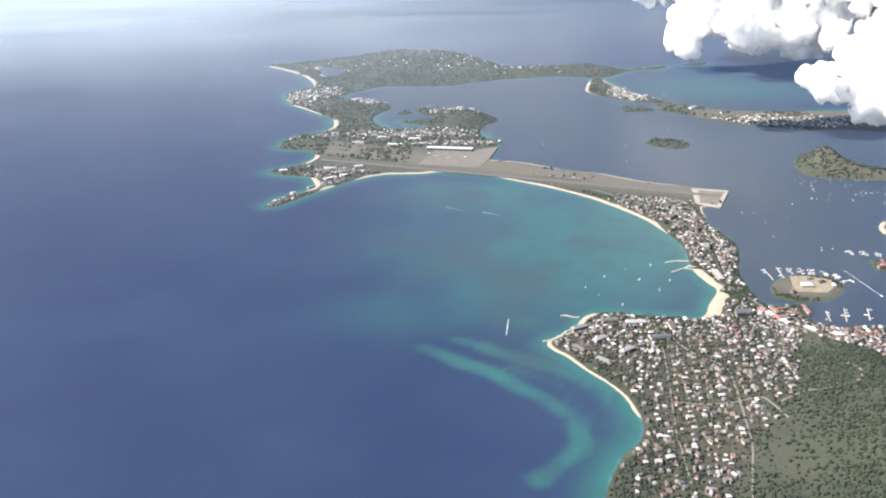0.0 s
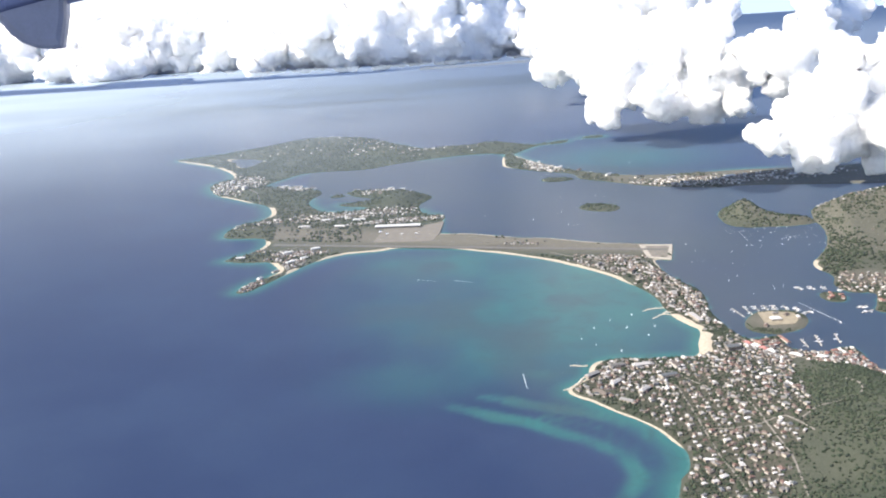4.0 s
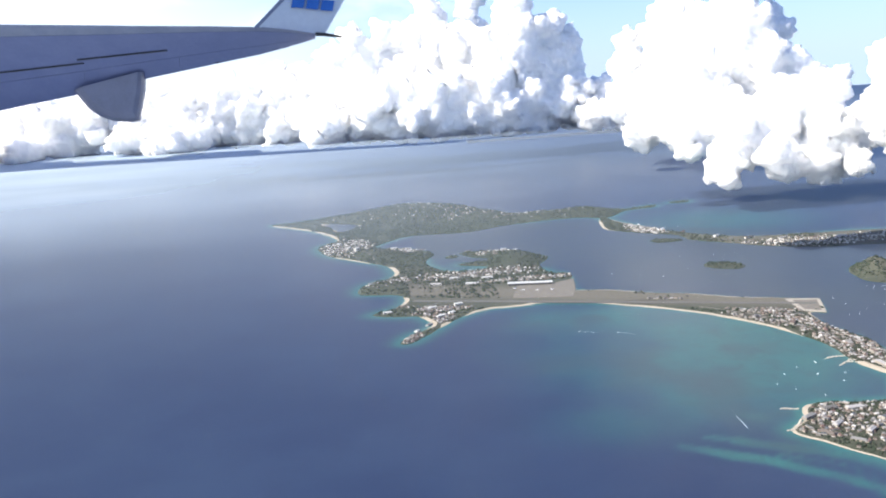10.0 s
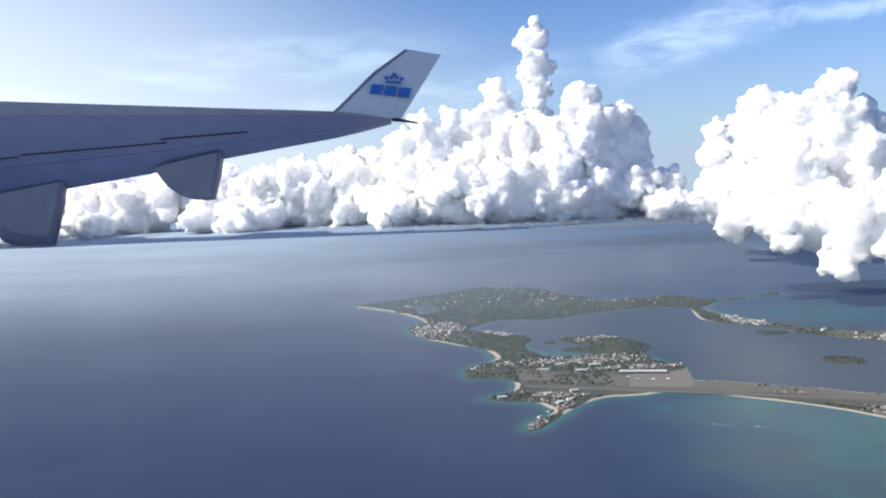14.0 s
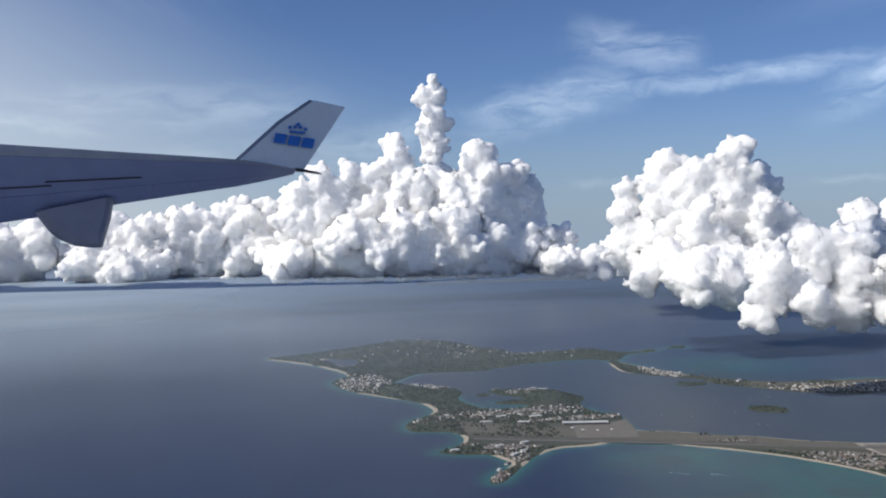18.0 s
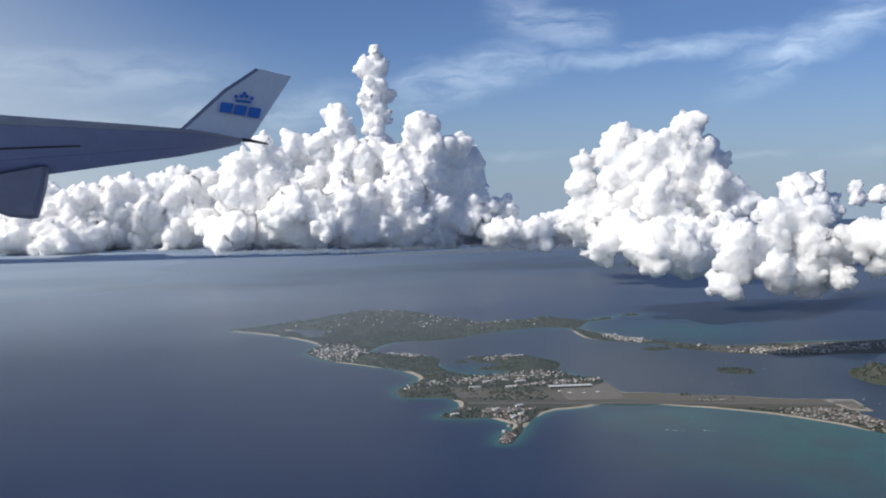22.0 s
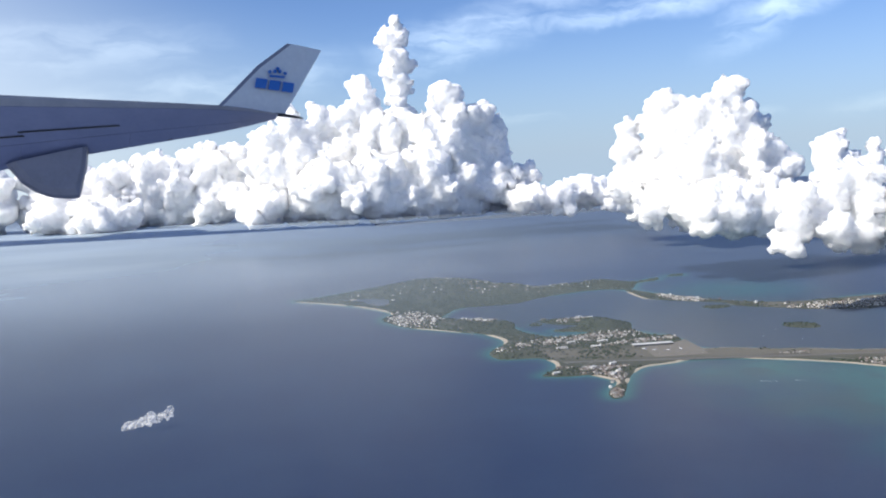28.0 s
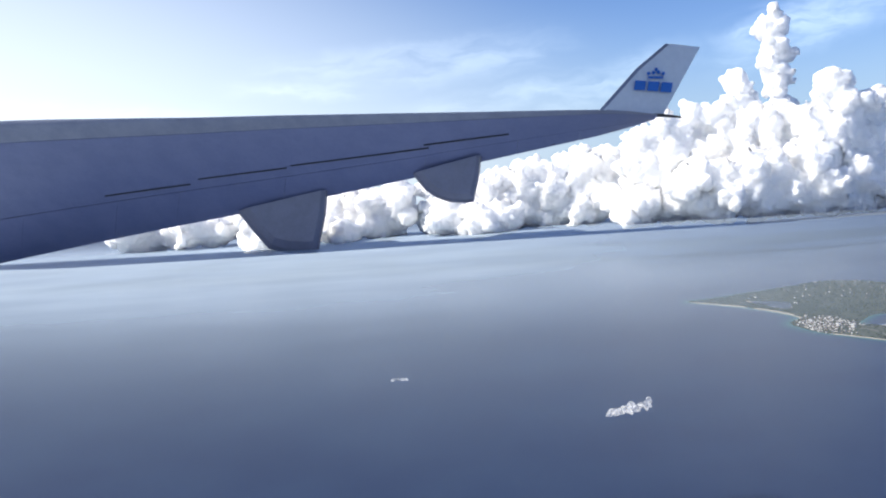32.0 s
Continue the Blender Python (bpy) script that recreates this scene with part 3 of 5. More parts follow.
def balls_mesh(name, balls, floor=None):
    """One mesh of many low balls (x, y, z, r)."""
    b = np.array(balls)
    v = b[:, None, :3] + BALL_V[None] * b[:, None, 3:4]
    f = BALL_F[None] + (np.arange(len(b)) * len(BALL_V))[:, None, None]
    v = v.reshape(-1, 3)
    if floor is not None:
        v[:, 2] = np.maximum(v[:, 2], floor + 0.25 * (v[:, 2] - floor))
    me = bpy.data.meshes.new(name)
    me.from_pydata(v.tolist(), [], f.reshape(-1, 3).tolist())
    return me


def whole(me):
    """The mesh without the loose crumbs and hollows beside its largest piece."""
    n = len(me.vertices)
    e = np.empty(2 * len(me.edges), np.int32)
    me.edges.foreach_get("vertices", e)
    a, b = e[::2], e[1::2]
    tag = np.arange(n)
    while True:
        low = np.minimum(tag[a], tag[b])
        then = tag.copy()
        np.minimum.at(then, a, low)
        np.minimum.at(then, b, low)
        then = then[then]
        if (then == tag).all():
            break
        tag = then
    main = np.bincount(tag, minlength=n).argmax()
    if (tag != main).any():
        bm = bmesh.new()
        bm.from_mesh(me)
        bmesh.ops.delete(bm, geom=[v for v, t in zip(bm.verts, tag) if t != main], context="VERTS")
        bm.to_mesh(me)
        bm.free()
    return me


def puff_cloud(heaps, label, voxel, seed, twigs=5, mat=None):
    """A cumulus: heaps (x, y, foot, top, radius) of billows on billows, melted together."""
    rng = random.Random(seed)
    balls = []
    floor = min(h[2] for h in heaps)
    for hx, hy, foot, top, rad in heaps:
        tall = top - foot
        count = max(5, int(2.6 * tall / rad) + 4)
        for i in range(count):
            k = (i + rng.random()) / count
            r0 = rad * rng.uniform(0.50, 0.72) * (1.0 - 0.45 * k ** 1.5)
            a, q = rng.uniform(0, 2 * math.pi), rad * 0.75 * (1.0 - 0.7 * k) * math.sqrt(rng.random())
            c = Vector((hx + q * math.cos(a), hy + 0.8 * q * math.sin(a), min(foot + 0.45 * r0 + tall * k, top - r0 * 0.9)))
            balls.append((*c, r0))
            for _ in range(twigs + 3):
                w = Vector((rng.gauss(0, 1), rng.gauss(0, 1) - 0.35, rng.gauss(0.25, 1))).normalized()
                r1 = r0 * rng.uniform(0.26, 0.52)
                c1 = c + w * r0 * rng.uniform(0.72, 0.92)
                balls.append((*c1, r1))
                for _ in range(twigs):
                    w2 = (w + Vector((rng.gauss(0, 0.8), rng.gauss(0, 0.8), rng.gauss(0.1, 0.8)))).normalized()
                    balls.append((*(c1 + w2 * r1 * rng.uniform(0.7, 0.92)), r1 * rng.uniform(0.32, 0.56)))
    me = balls_mesh("cumulus_cloud", balls, floor)
    me.materials.append(mat or CLOUD)
    ob = new("cumulus_cloud", me)
    mod = ob.modifiers.new("melt", "REMESH")
    mod.mode, mod.voxel_size, mod.use_smooth_shade = "VOXEL", voxel * 0.68, True
    ease = ob.modifiers.new("ease", "SMOOTH")
    ease.factor, ease.iterations = 0.5, 3
    for kind, size, depth in (("CLOUDS", 18.0, 8.0), ("VORONOI", 5.5, -1.5), ("VORONOI", 2.4, -0.6), ("CLOUDS", 1.8, 0.6)):
        tex = bpy.data.textures.new("billow", kind)
        tex.noise_scale = size * voxel
        if kind == "CLOUDS":
            tex.noise_depth = 4
        d = ob.modifiers.new("billow", "DISPLACE")
        d.texture, d.strength, d.mid_level, d.texture_coords = tex, depth * voxel, 0.5, "GLOBAL"
    solid = bpy.data.meshes.new_from_object(ob.evaluated_get(bpy.context.evaluated_depsgraph_get()))
    ob.modifiers.clear()
    ob.data = whole(solid)
    return tagged(ob, label, "cloud", "cumulus clouds")


def filled(heaps):
    """Lower heaps between neighbours, so that a bank has no gaps."""
    out = list(heaps)
    for i, a in enumerate(heaps):
        for b in heaps[i + 1:]:
            if 30 < math.hypot(a[0] - b[0], a[1] - b[1]) < 118 and abs(a[1] - b[1]) < 45:
                out.append(((a[0] + b[0]) / 2, (a[1] + b[1]) / 2 - 14, (a[2] + b[2]) / 2, (a[2] + b[2]) / 2 + 0.88 * ((a[3] + b[3]) / 2 - (a[2] + b[2]) / 2), 0.85 * (a[4] + b[4]) / 2))
    return out


def build_clouds():
    puff_cloud([(134, 1790, 400, 472, 32), (130, 1790, 340, 440, 40), (133, 1788, 300, 410, 36), (138, 1790, 255, 370, 32), (142, 1788, 200, 330, 30)], "thin white chimney of cumulus cloud rising from the bank", 3.2, 3, 2)
    puff_cloud(filled([(38, 1740, 57, 335, 62), (-39, 1720, 54, 279, 63), (-106, 1720, 56, 273, 63), (-155, 1720, 57, 240, 55), (202, 1680, 50, 315, 67),
                (270, 1690, 48, 269, 61), (320, 1700, 46, 247, 43), (95, 1700, 52, 262, 69), (140, 1640, 51, 181, 67), (29, 1640, 54, 182, 66), (-58, 1640, 56, 171, 66)]),
               "towering bank of bright white cumulus cloud", 3.6, 4)
    puff_cloud(filled([(-214, 1780, 55, 209, 57), (-291, 1790, 53, 206, 66), (-365, 1790, 53, 196, 66), (-440, 1800, 54, 177, 66), (-511, 1800, 56, 182, 61), (-581, 1800, 56, 177, 67),
                (-285, 1680, 57, 120, 67), (-161, 1680, 54, 119, 67), (-435, 1690, 58, 112, 68), (-560, 1700, 59, 109, 69)]), "long low bank of white cumulus cloud", 3.8, 5, 5)
    puff_cloud(filled([(-672, 1810, 54, 173, 75), (-761, 1820, 56, 163, 76), (-857, 1830, 58, 158, 78), (-952, 1840, 60, 154, 79), (-1063, 1850, 62, 150, 82), (-1180, 1860, 62, 145, 82),
                (-1300, 1870, 62, 140, 85), (-680, 1700, 60, 105, 70), (-800, 1710, 60, 102, 70), (-930, 1720, 60, 100, 72)]), "long low bank of white cumulus cloud fading into haze", 5.0, 6, 4)
    puff_cloud(filled([(379, 1700, 51, 144, 43), (479, 1760, 52, 173, 38), (482, 1640, 49, 116, 47), (552, 1640, 42, 103, 48), (627, 1660, 38, 95, 45), (369, 1620, 47, 100, 51), (720, 1700, 40, 90, 50),
                (820, 1720, 40, 95, 50)]), "low grey-white cumulus clouds between two towers", 3.6, 7, 5)
    puff_cloud(filled([(231, 960, 88, 196, 29), (267, 950, 67, 229, 37), (302, 930, 61, 216, 41), (339, 910, 62, 243, 39), (382, 920, 79, 213, 29), (392, 880, 61, 144, 32),
                (310, 850, 59, 119, 32), (264, 850, 63, 111, 31), (336, 840, 53, 103, 28), (238, 880, 69, 129, 33)]), "large white cumulus cloud with grey shaded flanks", 2.0, 8)
    puff_cloud([(238, 610, 61, 96, 18), (286, 630, 54, 133, 24), (311, 620, 61, 113, 22), (322, 600, 76, 118, 22), (337, 580, 84, 125, 26), (181, 640, 72, 101, 15), (221, 640, 61, 120, 25),
                (260, 640, 56, 138, 30), (300, 650, 63, 140, 27), (213, 570, 69, 100, 18)], "white cumulus cloud trailing a ragged base", 1.4, 9)
    puff_cloud([(544, 980, 87, 166, 34), (588, 1000, 90, 150, 32)], "soft grey cumulus cloud behind the tall one", 2.6, 10, 5)
    puff_cloud([(846, 1300, 109, 185, 29), (870, 1310, 112, 150, 24)], "small far cumulus cloud with a leaning top", 3.0, 11, 4)
    puff_cloud([(969, 1350, 122, 165, 26)], "small far cumulus cloud low in the haze", 3.0, 12, 4)
    puff_cloud([(1074, 1400, 127, 160, 25)], "small far cumulus cloud low in the haze", 3.0, 16, 4)
    puff_cloud([(226, 392, 76, 88, 11), (244, 398, 70, 107, 18), (266, 398, 64, 124, 21), (287, 394, 63, 134, 25), (312, 390, 60, 140, 29)], "bright white cumulus cloud over the lagoon", 1.1, 13)
    puff_cloud([(-321.5 + 1.65 * i, 374 + 2.0 * math.sin(2.3 * i), 44.6 + 0.28 * i + 0.7 * math.sin(1.7 * i), 46.8 + 0.40 * i + 1.0 * math.sin(1.1 * i + 2), 1.6 + 0.8 * math.sin(0.28 * i)) for i in range(12)],
               "small ragged white cloud low over the sea", 0.28, 14, 5, THIN)
    puff_cloud([(-443 + 2.0 * i, 481 + 0.7 * (i % 2), 40.2, 41.6 + 0.5 * (i == 1), 1.3) for i in range(5)], "tiny white cloud scrap low over the sea", 0.25, 15, 4, THIN)


build_clouds()


# ---- small makers ----
def part(name, bm, mat, parent, label=""):
    me = bpy.data.meshes.new(name)
    bm.to_mesh(me)
    bm.free()
    me.materials.append(mat)
    ob = new(name, me)
    ob.parent = parent
    if label:
        ob["label"] = label
    return ob


def box(bm, x0, x1, y0, y1, z0, z1):
    v = [bm.verts.new(p) for p in ((x0, y0, z0), (x1, y0, z0), (x1, y1, z0), (x0, y1, z0), (x0, y0, z1), (x1, y0, z1), (x1, y1, z1), (x0, y1, z1))]
    for f in ((3, 2, 1, 0), (4, 5, 6, 7), (0, 1, 5, 4), (1, 2, 6, 5), (2, 3, 7, 6), (3, 0, 4, 7)):
        bm.faces.new([v[i] for i in f])
    return bm


def loft(bm, rings, cap=True):
    """Skin over rings of equally many points."""
    rows = [[bm.verts.new(p) for p in ring] for ring in rings]
    n = len(rows[0])
    for a, b in zip(rows, rows[1:]):
        for i in range(n):
            bm.faces.new((a[i], a[(i + 1) % n], b[(i + 1) % n], b[i]))
    if cap:
        bm.faces.new(rows[0][::-1])
        bm.faces.new(rows[-1])
    bmesh.ops.recalc_face_normals(bm, faces=bm.faces)
    return bm


def at_ground(x, y):
    d = inland(np.array([x]), np.array([y]))
    return float(relief(np.array([x]), np.array([y]), d)[0]), float(d[0])


# ---- aircraft wing: oversized, placed far off to fit the camera's view late in the flight ----
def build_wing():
    # camera place and axes at 24.5 s; points lie on rays through view pixels
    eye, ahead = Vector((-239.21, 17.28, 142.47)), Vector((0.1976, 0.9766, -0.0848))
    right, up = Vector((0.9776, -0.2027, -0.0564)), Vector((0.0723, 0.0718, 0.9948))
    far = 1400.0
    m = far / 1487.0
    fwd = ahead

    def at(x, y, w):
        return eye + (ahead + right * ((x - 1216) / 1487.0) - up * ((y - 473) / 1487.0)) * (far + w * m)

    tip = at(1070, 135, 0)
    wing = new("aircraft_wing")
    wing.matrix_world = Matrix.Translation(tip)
    tagged(wing, "airliner wing with shade painted into its grey and an upswept white winglet", "wing")

    def P(x, y, w=0.0):
        """From the winglet's top corner: view pixels across and down, and depth away from the camera."""
        return at(x, y, w) - tip

    # stations from far inboard to the tip, in view pixels: x, leading edge height, trailing edge height, chord,
    # thickness
    stations = [(-1000, 190, 630, 400, 80), (-420, 200, 522, 330, 60), (-150, 208, 473, 285, 46), (0, 213, 447, 250, 38), (200, 217, 414, 210, 30), (345, 221, 389, 185, 25), (530, 226, 355, 150, 19),
                (670, 230, 326, 120, 15), (800, 233, 301, 95, 11), (890, 236, 284, 78, 9), (940, 241, 272, 60, 7), (990, 249, 258, 40, 5)]

    def section(s, lo=0.0, hi=1.0, drop=0.0):
        x, le, te, chord, thick = s
        ring = []
        ks = [lo + (hi - lo) * i / 9 for i in range(10)]
        # leading edge set nearer the camera, so that the shaded underside shows
        def mid(k):
            return Vector(P(x + 26 * (k - 0.5) * chord / 250, te + (le - te) * k ** 0.86, -0.8 * chord * k))
        n_up = (up * 0.62 + fwd * 0.78) * m
        for k in ks:
            ring.append(mid(k) - n_up * (thick * 0.46 * math.sqrt(max(0.0, k * (1 - k) * 3.2)) + drop))
        for k in reversed(ks):
            ring.append(mid(k) + n_up * (thick * 0.30 * math.sqrt(max(0.0, k * (1 - k) * 3.2)) + 0.8 - drop * 0.6))
        return ring

    def panel(name, chosen, lo, hi, mat, label="", drop=0.0):
        ob = part(name, loft(bmesh.new(), [section(s, lo, hi, drop) for s in chosen]), mat, wing, label)
        ob.data.shade_smooth()
        ob.data.set_sharp_from_angle(angle=radians(35))
        return ob

    def between(x):
        for a, b in zip(stations, stations[1:]):
            if a[0] <= x <= b[0]:
                k = (x - a[0]) / (b[0] - a[0])
                return tuple(p + (q - p) * k for p, q in zip(a, b))

    panel("wing_box", stations, 0.30, 0.86, SHADEDPAINT, "underside skin, pale grey with its shade painted in")
    panel("leading_edge", stations, 0.862, 1.0, SHADEDEDGE, "bare grey metal leading edge with its shade painted in", -0.4)
    cuts = [-1000, -420, -160, 0, 255, 560, 742, 858, 990]
    for a, b in zip(cuts, cuts[1:]):
        mids = [s for s in stations if a + 1 < s[0] < b - 1]
        name = "flap" if b < 600 else ("aileron" if b < 900 else "tip_fairing")
        panel(name, [between(a + 0.25)] + mids + [between(b - 0.25)], 0.0, 0.296, SHADEDPAINT, "grey trailing edge panel with its shade painted in", 0.25)
    # dark hinge lines under the skin
    for a, b, k in ((40, 250, 0.40), (260, 560, 0.42), (550, 720, 0.48), (-200, 20, 0.36)):
        bm = bmesh.new()
        rings = []
        for i in range(6):
            x, le, te, chord, thick = between(a + (b - a) * i / 5)
            c = Vector(P(x, te + (le - te) * k ** 0.86, -0.8 * chord * k)) - (up * 0.62 + fwd * 0.78) * m * (thick * 0.46 * math.sqrt(k * (1 - k) * 3.2) + 0.9)
            rings.append([c + (up * sy + fwd * sz) * m for sy, sz in ((-0.9, -2), (-0.9, 2), (0.9, 2), (0.9, -2))])
        part("hinge_line", loft(bm, rings), DARK, wing, "dark hinge gap")
    for x, y in ((803, 303), (912, 281)):
        bm = bmesh.new()
        loft(bm, [[Vector(P(x + dx, y + dy - 8, w)) for dx, dy in ((-7, -6), (7, -8), (7, 2), (0, 3))] for w in (-4, 18)])
        part("track_fairing", bm, DARK, wing, "small dark hinge fairing")
    # canoe fairings that hang below the trailing edge
    for x0, x1, low, y0, y1 in ((135, 345, 504, 428, 388), (528, 668, 402, 357, 326)):
        wide = x1 - x0
        rim = [(x0, y0 - 12), (x0 + 0.20 * wide, y0 + 0.45 * (low - y0)), (x0 + 0.36 * wide, low - 10), (x0 + 0.55 * wide, low - 1), (x0 + 0.78 * wide, low + 1), (x0 + 0.895 * wide, low - 1),
               (x1 - 0.02 * wide, y1 + 0.3 * (low - y1)), (x1, y1 - 14)]
        rings = []
        for w, shrink in ((-26, 0.80), (-20, 0.93), (-10, 1.0), (12, 1.0), (30, 0.97), (60, 0.8)):
            cx, cy = sum(p[0] for p in rim) / len(rim), min(y0, y1) - 12
            rings.append([Vector(P(cx + (px_ - cx) * shrink, cy + (py_ - cy) * shrink, w)) for px_, py_ in rim])
        part("flap_fairing", loft(bmesh.new(), rings), SHADEDFAIRING, wing, "grey flap track fairing with its shade painted in")
    # winglet, standing up and outwards; its depth is tilted to turn it from the sun
    def blade(corners, thick):
        rings = []
        for w in (-thick, thick):
            rings.append([Vector(P(x, y, dw + w)) for x, y, dw in corners])
        return loft(bmesh.new(), rings)
    let = part("winglet", blade([(893, 236, -62), (960, 168, -20), (1010, 127, 14), (1016, 125, 18), (1069, 135, 60), (1004, 250, 10), (950, 246, -26)], 2.2), PAINTLIGHT, wing, "white winglet with a blue emblem")
    part("winglet_edge", blade([(885, 237, -68), (955, 164, -25), (1008, 124, 10), (1014, 126, 16), (960, 168, -21), (893, 237, -63)], 2.6), SHADEDEDGE, let, "grey metal winglet edge with its shade painted in")
    part("wake_spike", loft(bmesh.new(), [[Vector(P(x, y + dy, w)) for dy, w in ((-h, -3), (-h, 8), (h, 8), (h, -3))] for x, y, h in ((960, 248, 4), (1004, 251, 3), (1032, 255, 2), (1036, 256, 0.8))]), DARK, wing, "dark pointed lower fin")

    def badge(name, corners):
        rings = []
        for w in (-6.0, -2.0):
            rings.append([Vector(P(x, y, w + 0.657 * (x - 960) + 0.063 * (190 - y) - 21)) for x, y in corners])
        part(name, loft(bmesh.new(), rings), LOGOBLUE, let, "plain blue emblem shape")

    for i in range(3):
        x = 953 + 24 * i
        badge("emblem_block", [(x, 186 + 3.0 * i), (x + 20, 188 + 3.0 * i), (x + 17, 205 + 3.2 * i), (x - 3, 203 + 3.0 * i)])
    badge("emblem_bar", [(977, 180), (1004, 182), (1003, 186), (976, 184)])
    for x, y in ((977, 175), (986, 174), (995, 174), (1004, 177), (991, 169)):
        badge("emblem_dot", [(x + 3.4 * math.cos(a * math.pi / 3), y + 3.4 * math.sin(a * math.pi / 3)) for a in range(6)])


# Edge metal and fairing colours are darkened too, with shade painted in.
SHADEDEDGE = make_plain("shaded_edge_metal", (0.20, 0.22, 0.30), (0.25, 0.27, 0.35), 0.03, 0.45, 0.0, 0.3)
SHADEDFAIRING = make_plain("shaded_fairing_paint", (0.13, 0.14, 0.20), (0.16, 0.17, 0.24), 0.03, 0.5, 0.0)
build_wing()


# ---- towns ----
def hip_roof(bm, lx, ly, z, rise, eave=0.10):
    a, b = lx / 2 + eave, ly / 2 + eave
    r = max(a - b, 0.05) if a > b else 0.05
    low = [bm.verts.new(p) for p in ((-a, -b, z), (a, -b, z), (a, b, z), (-a, b, z))]
    lip = [bm.verts.new((v.co.x, v.co.y, z + 0.06)) for v in low]
    top = [bm.verts.new((-r, 0, z + rise)), bm.verts.new((r, 0, z + rise))]
    bm.faces.new(low[::-1])
    for i in range(4):
        bm.faces.new((low[i], low[(i + 1) % 4], lip[(i + 1) % 4], lip[i]))
    bm.faces.new((lip[0], lip[1], top[1], top[0]))
    bm.faces.new((lip[1], lip[2], top[1]))
    bm.faces.new((lip[2], lip[3], top[0], top[1]))
    bm.faces.new((lip[3], lip[0], top[0]))
    return bm


def flat_roof(bm, lx, ly, z):
    box(bm, -lx / 2 - 0.05, lx / 2 + 0.05, -ly / 2 - 0.05, ly / 2 + 0.05, z, z + 0.10)
    return bm


GLASS = make_plain("window_dark", (0.03, 0.04, 0.05), (0.05, 0.06, 0.07), 3.0, 0.15, 0.0)
REDTILE = make_plain("red_roof_tile", (0.15, 0.075, 0.064), (0.21, 0.115, 0.095), 1.2, 0.8, 0.2)
REDROOF = make_plain("red_roof_sheet", (0.24, 0.09, 0.085), (0.30, 0.14, 0.125), 1.2, 0.6, 0.1)


def make_house(lx, ly, h, roof, wing=0.0):
    house = new("house")
    bm = box(bmesh.new(), -lx / 2, lx / 2, -ly / 2, ly / 2, -0.5, h)
    if wing:
        box(bm, lx * 0.12, lx * 0.12 + wing, -ly / 2 - wing, -ly / 2 + 0.01, -0.5, h * 0.9)
    part("wall", bm, WALLS, house)
    bm = bmesh.new()
    (hip_roof(bm, lx, ly, h, 0.42 * ly) if roof == "hip" else flat_roof(bm, lx, ly, h))
    if wing:
        box(bm, lx * 0.12 - 0.06, lx * 0.12 + wing + 0.06, -ly / 2 - wing - 0.06, -ly / 2 - 0.02, h * 0.9, h * 0.9 + 0.12)
    part("roof", bm, ROOFS, house)
    bm = bmesh.new()
    box(bm, -0.16, 0.16, -ly / 2 - 0.03, -ly / 2 + 0.02, 0.0, h * 0.6)
    part("door", bm, GLASS, house)
    for k in (-0.3, 0.32):
        part("window", box(bmesh.new(), lx * k - 0.14, lx * k + 0.14, -ly / 2 - 0.025, -ly / 2 + 0.02, h * 0.35, h * 0.75), GLASS, house)
    return tagged(house, "small white-walled house among trees on the slope", "house", "houses of the hillside town")


def make_block(name, lx, ly, floors, label, roof_mat, group, wall_mat=None):
    """A long hotel or flats, with a balcony slab and a dark window band on each floor."""
    b = new(name)
    h = 0.34 * floors
    wall_mat = wall_mat or WALLS
    part("wall", box(bmesh.new(), -lx / 2, lx / 2, -ly / 2, ly / 2, -0.5, h), wall_mat, b)
    part("roof", flat_roof(bmesh.new(), lx, ly, h) if floors > 3 else hip_roof(bmesh.new(), lx, ly, h, 0.35 * ly), roof_mat, b)
    for i in range(floors):
        z = 0.34 * i
        bays = max(3, int(lx / 1.1))
        for j in range(bays):
            x = -lx / 2 + (j + 0.5) * lx / bays
            part("window", box(bmesh.new(), x - 0.3, x + 0.3, -ly / 2 - 0.02, -ly / 2 + 0.02, z + 0.07, z + 0.27), GLASS, b)
        if i:
            part("balcony", box(bmesh.new(), -lx / 2, lx / 2, -ly / 2 - 0.22, -ly / 2 - 0.001, z - 0.03, z + 0.03), wall_mat, b)
    return tagged(b, label, "building", group)


def taken(x, y):
    """Ground that stays free of houses: runway, apron, beaches, roads."""
    if abs((y - 567) + 0.33 * (x + 41)) < 11 and -45 < x < 200:
        return True
    if 25 < x < 78 and 552 < y < 600:
        return True
    for line in ROADS:
        for (ax, ay), (bx, by) in zip(line, line[1:]):
            ex, ey = bx - ax, by - ay
            t = min(1, max(0, ((x - ax) * ex + (y - ay) * ey) / (ex * ex + ey * ey)))
            if math.hypot(x - ax - t * ex, y - ay - t * ey) < 1.6:
                return True
    return False


ROADS = [
    [(184, 366), (188, 360), (195, 344), (201, 323), (210, 313), (217, 302), (224, 295), (228, 285), (233, 268)],
    [(179, 251), (175, 265), (167, 263), (157, 264), (146, 268)],
    [(140, 322), (153, 318), (159, 300), (169, 285), (168, 266), (166, 240), (160, 215)],
    [(179, 260), (187, 265), (197, 266), (205, 268), (209, 275), (206, 281)],
    [(186, 372), (187, 395), (187, 420), (181, 445), (168, 470), (140, 500)],
    [(150, 330), (150, 300), (148, 275), (146, 250), (146, 225)],
    [(-40, 545), (-20, 560), (0, 580), (10, 615), (-10, 630), (-45, 622)],
    [(-62, 690), (-70, 740), (-90, 770), (-100, 800), (-98, 850)],
]


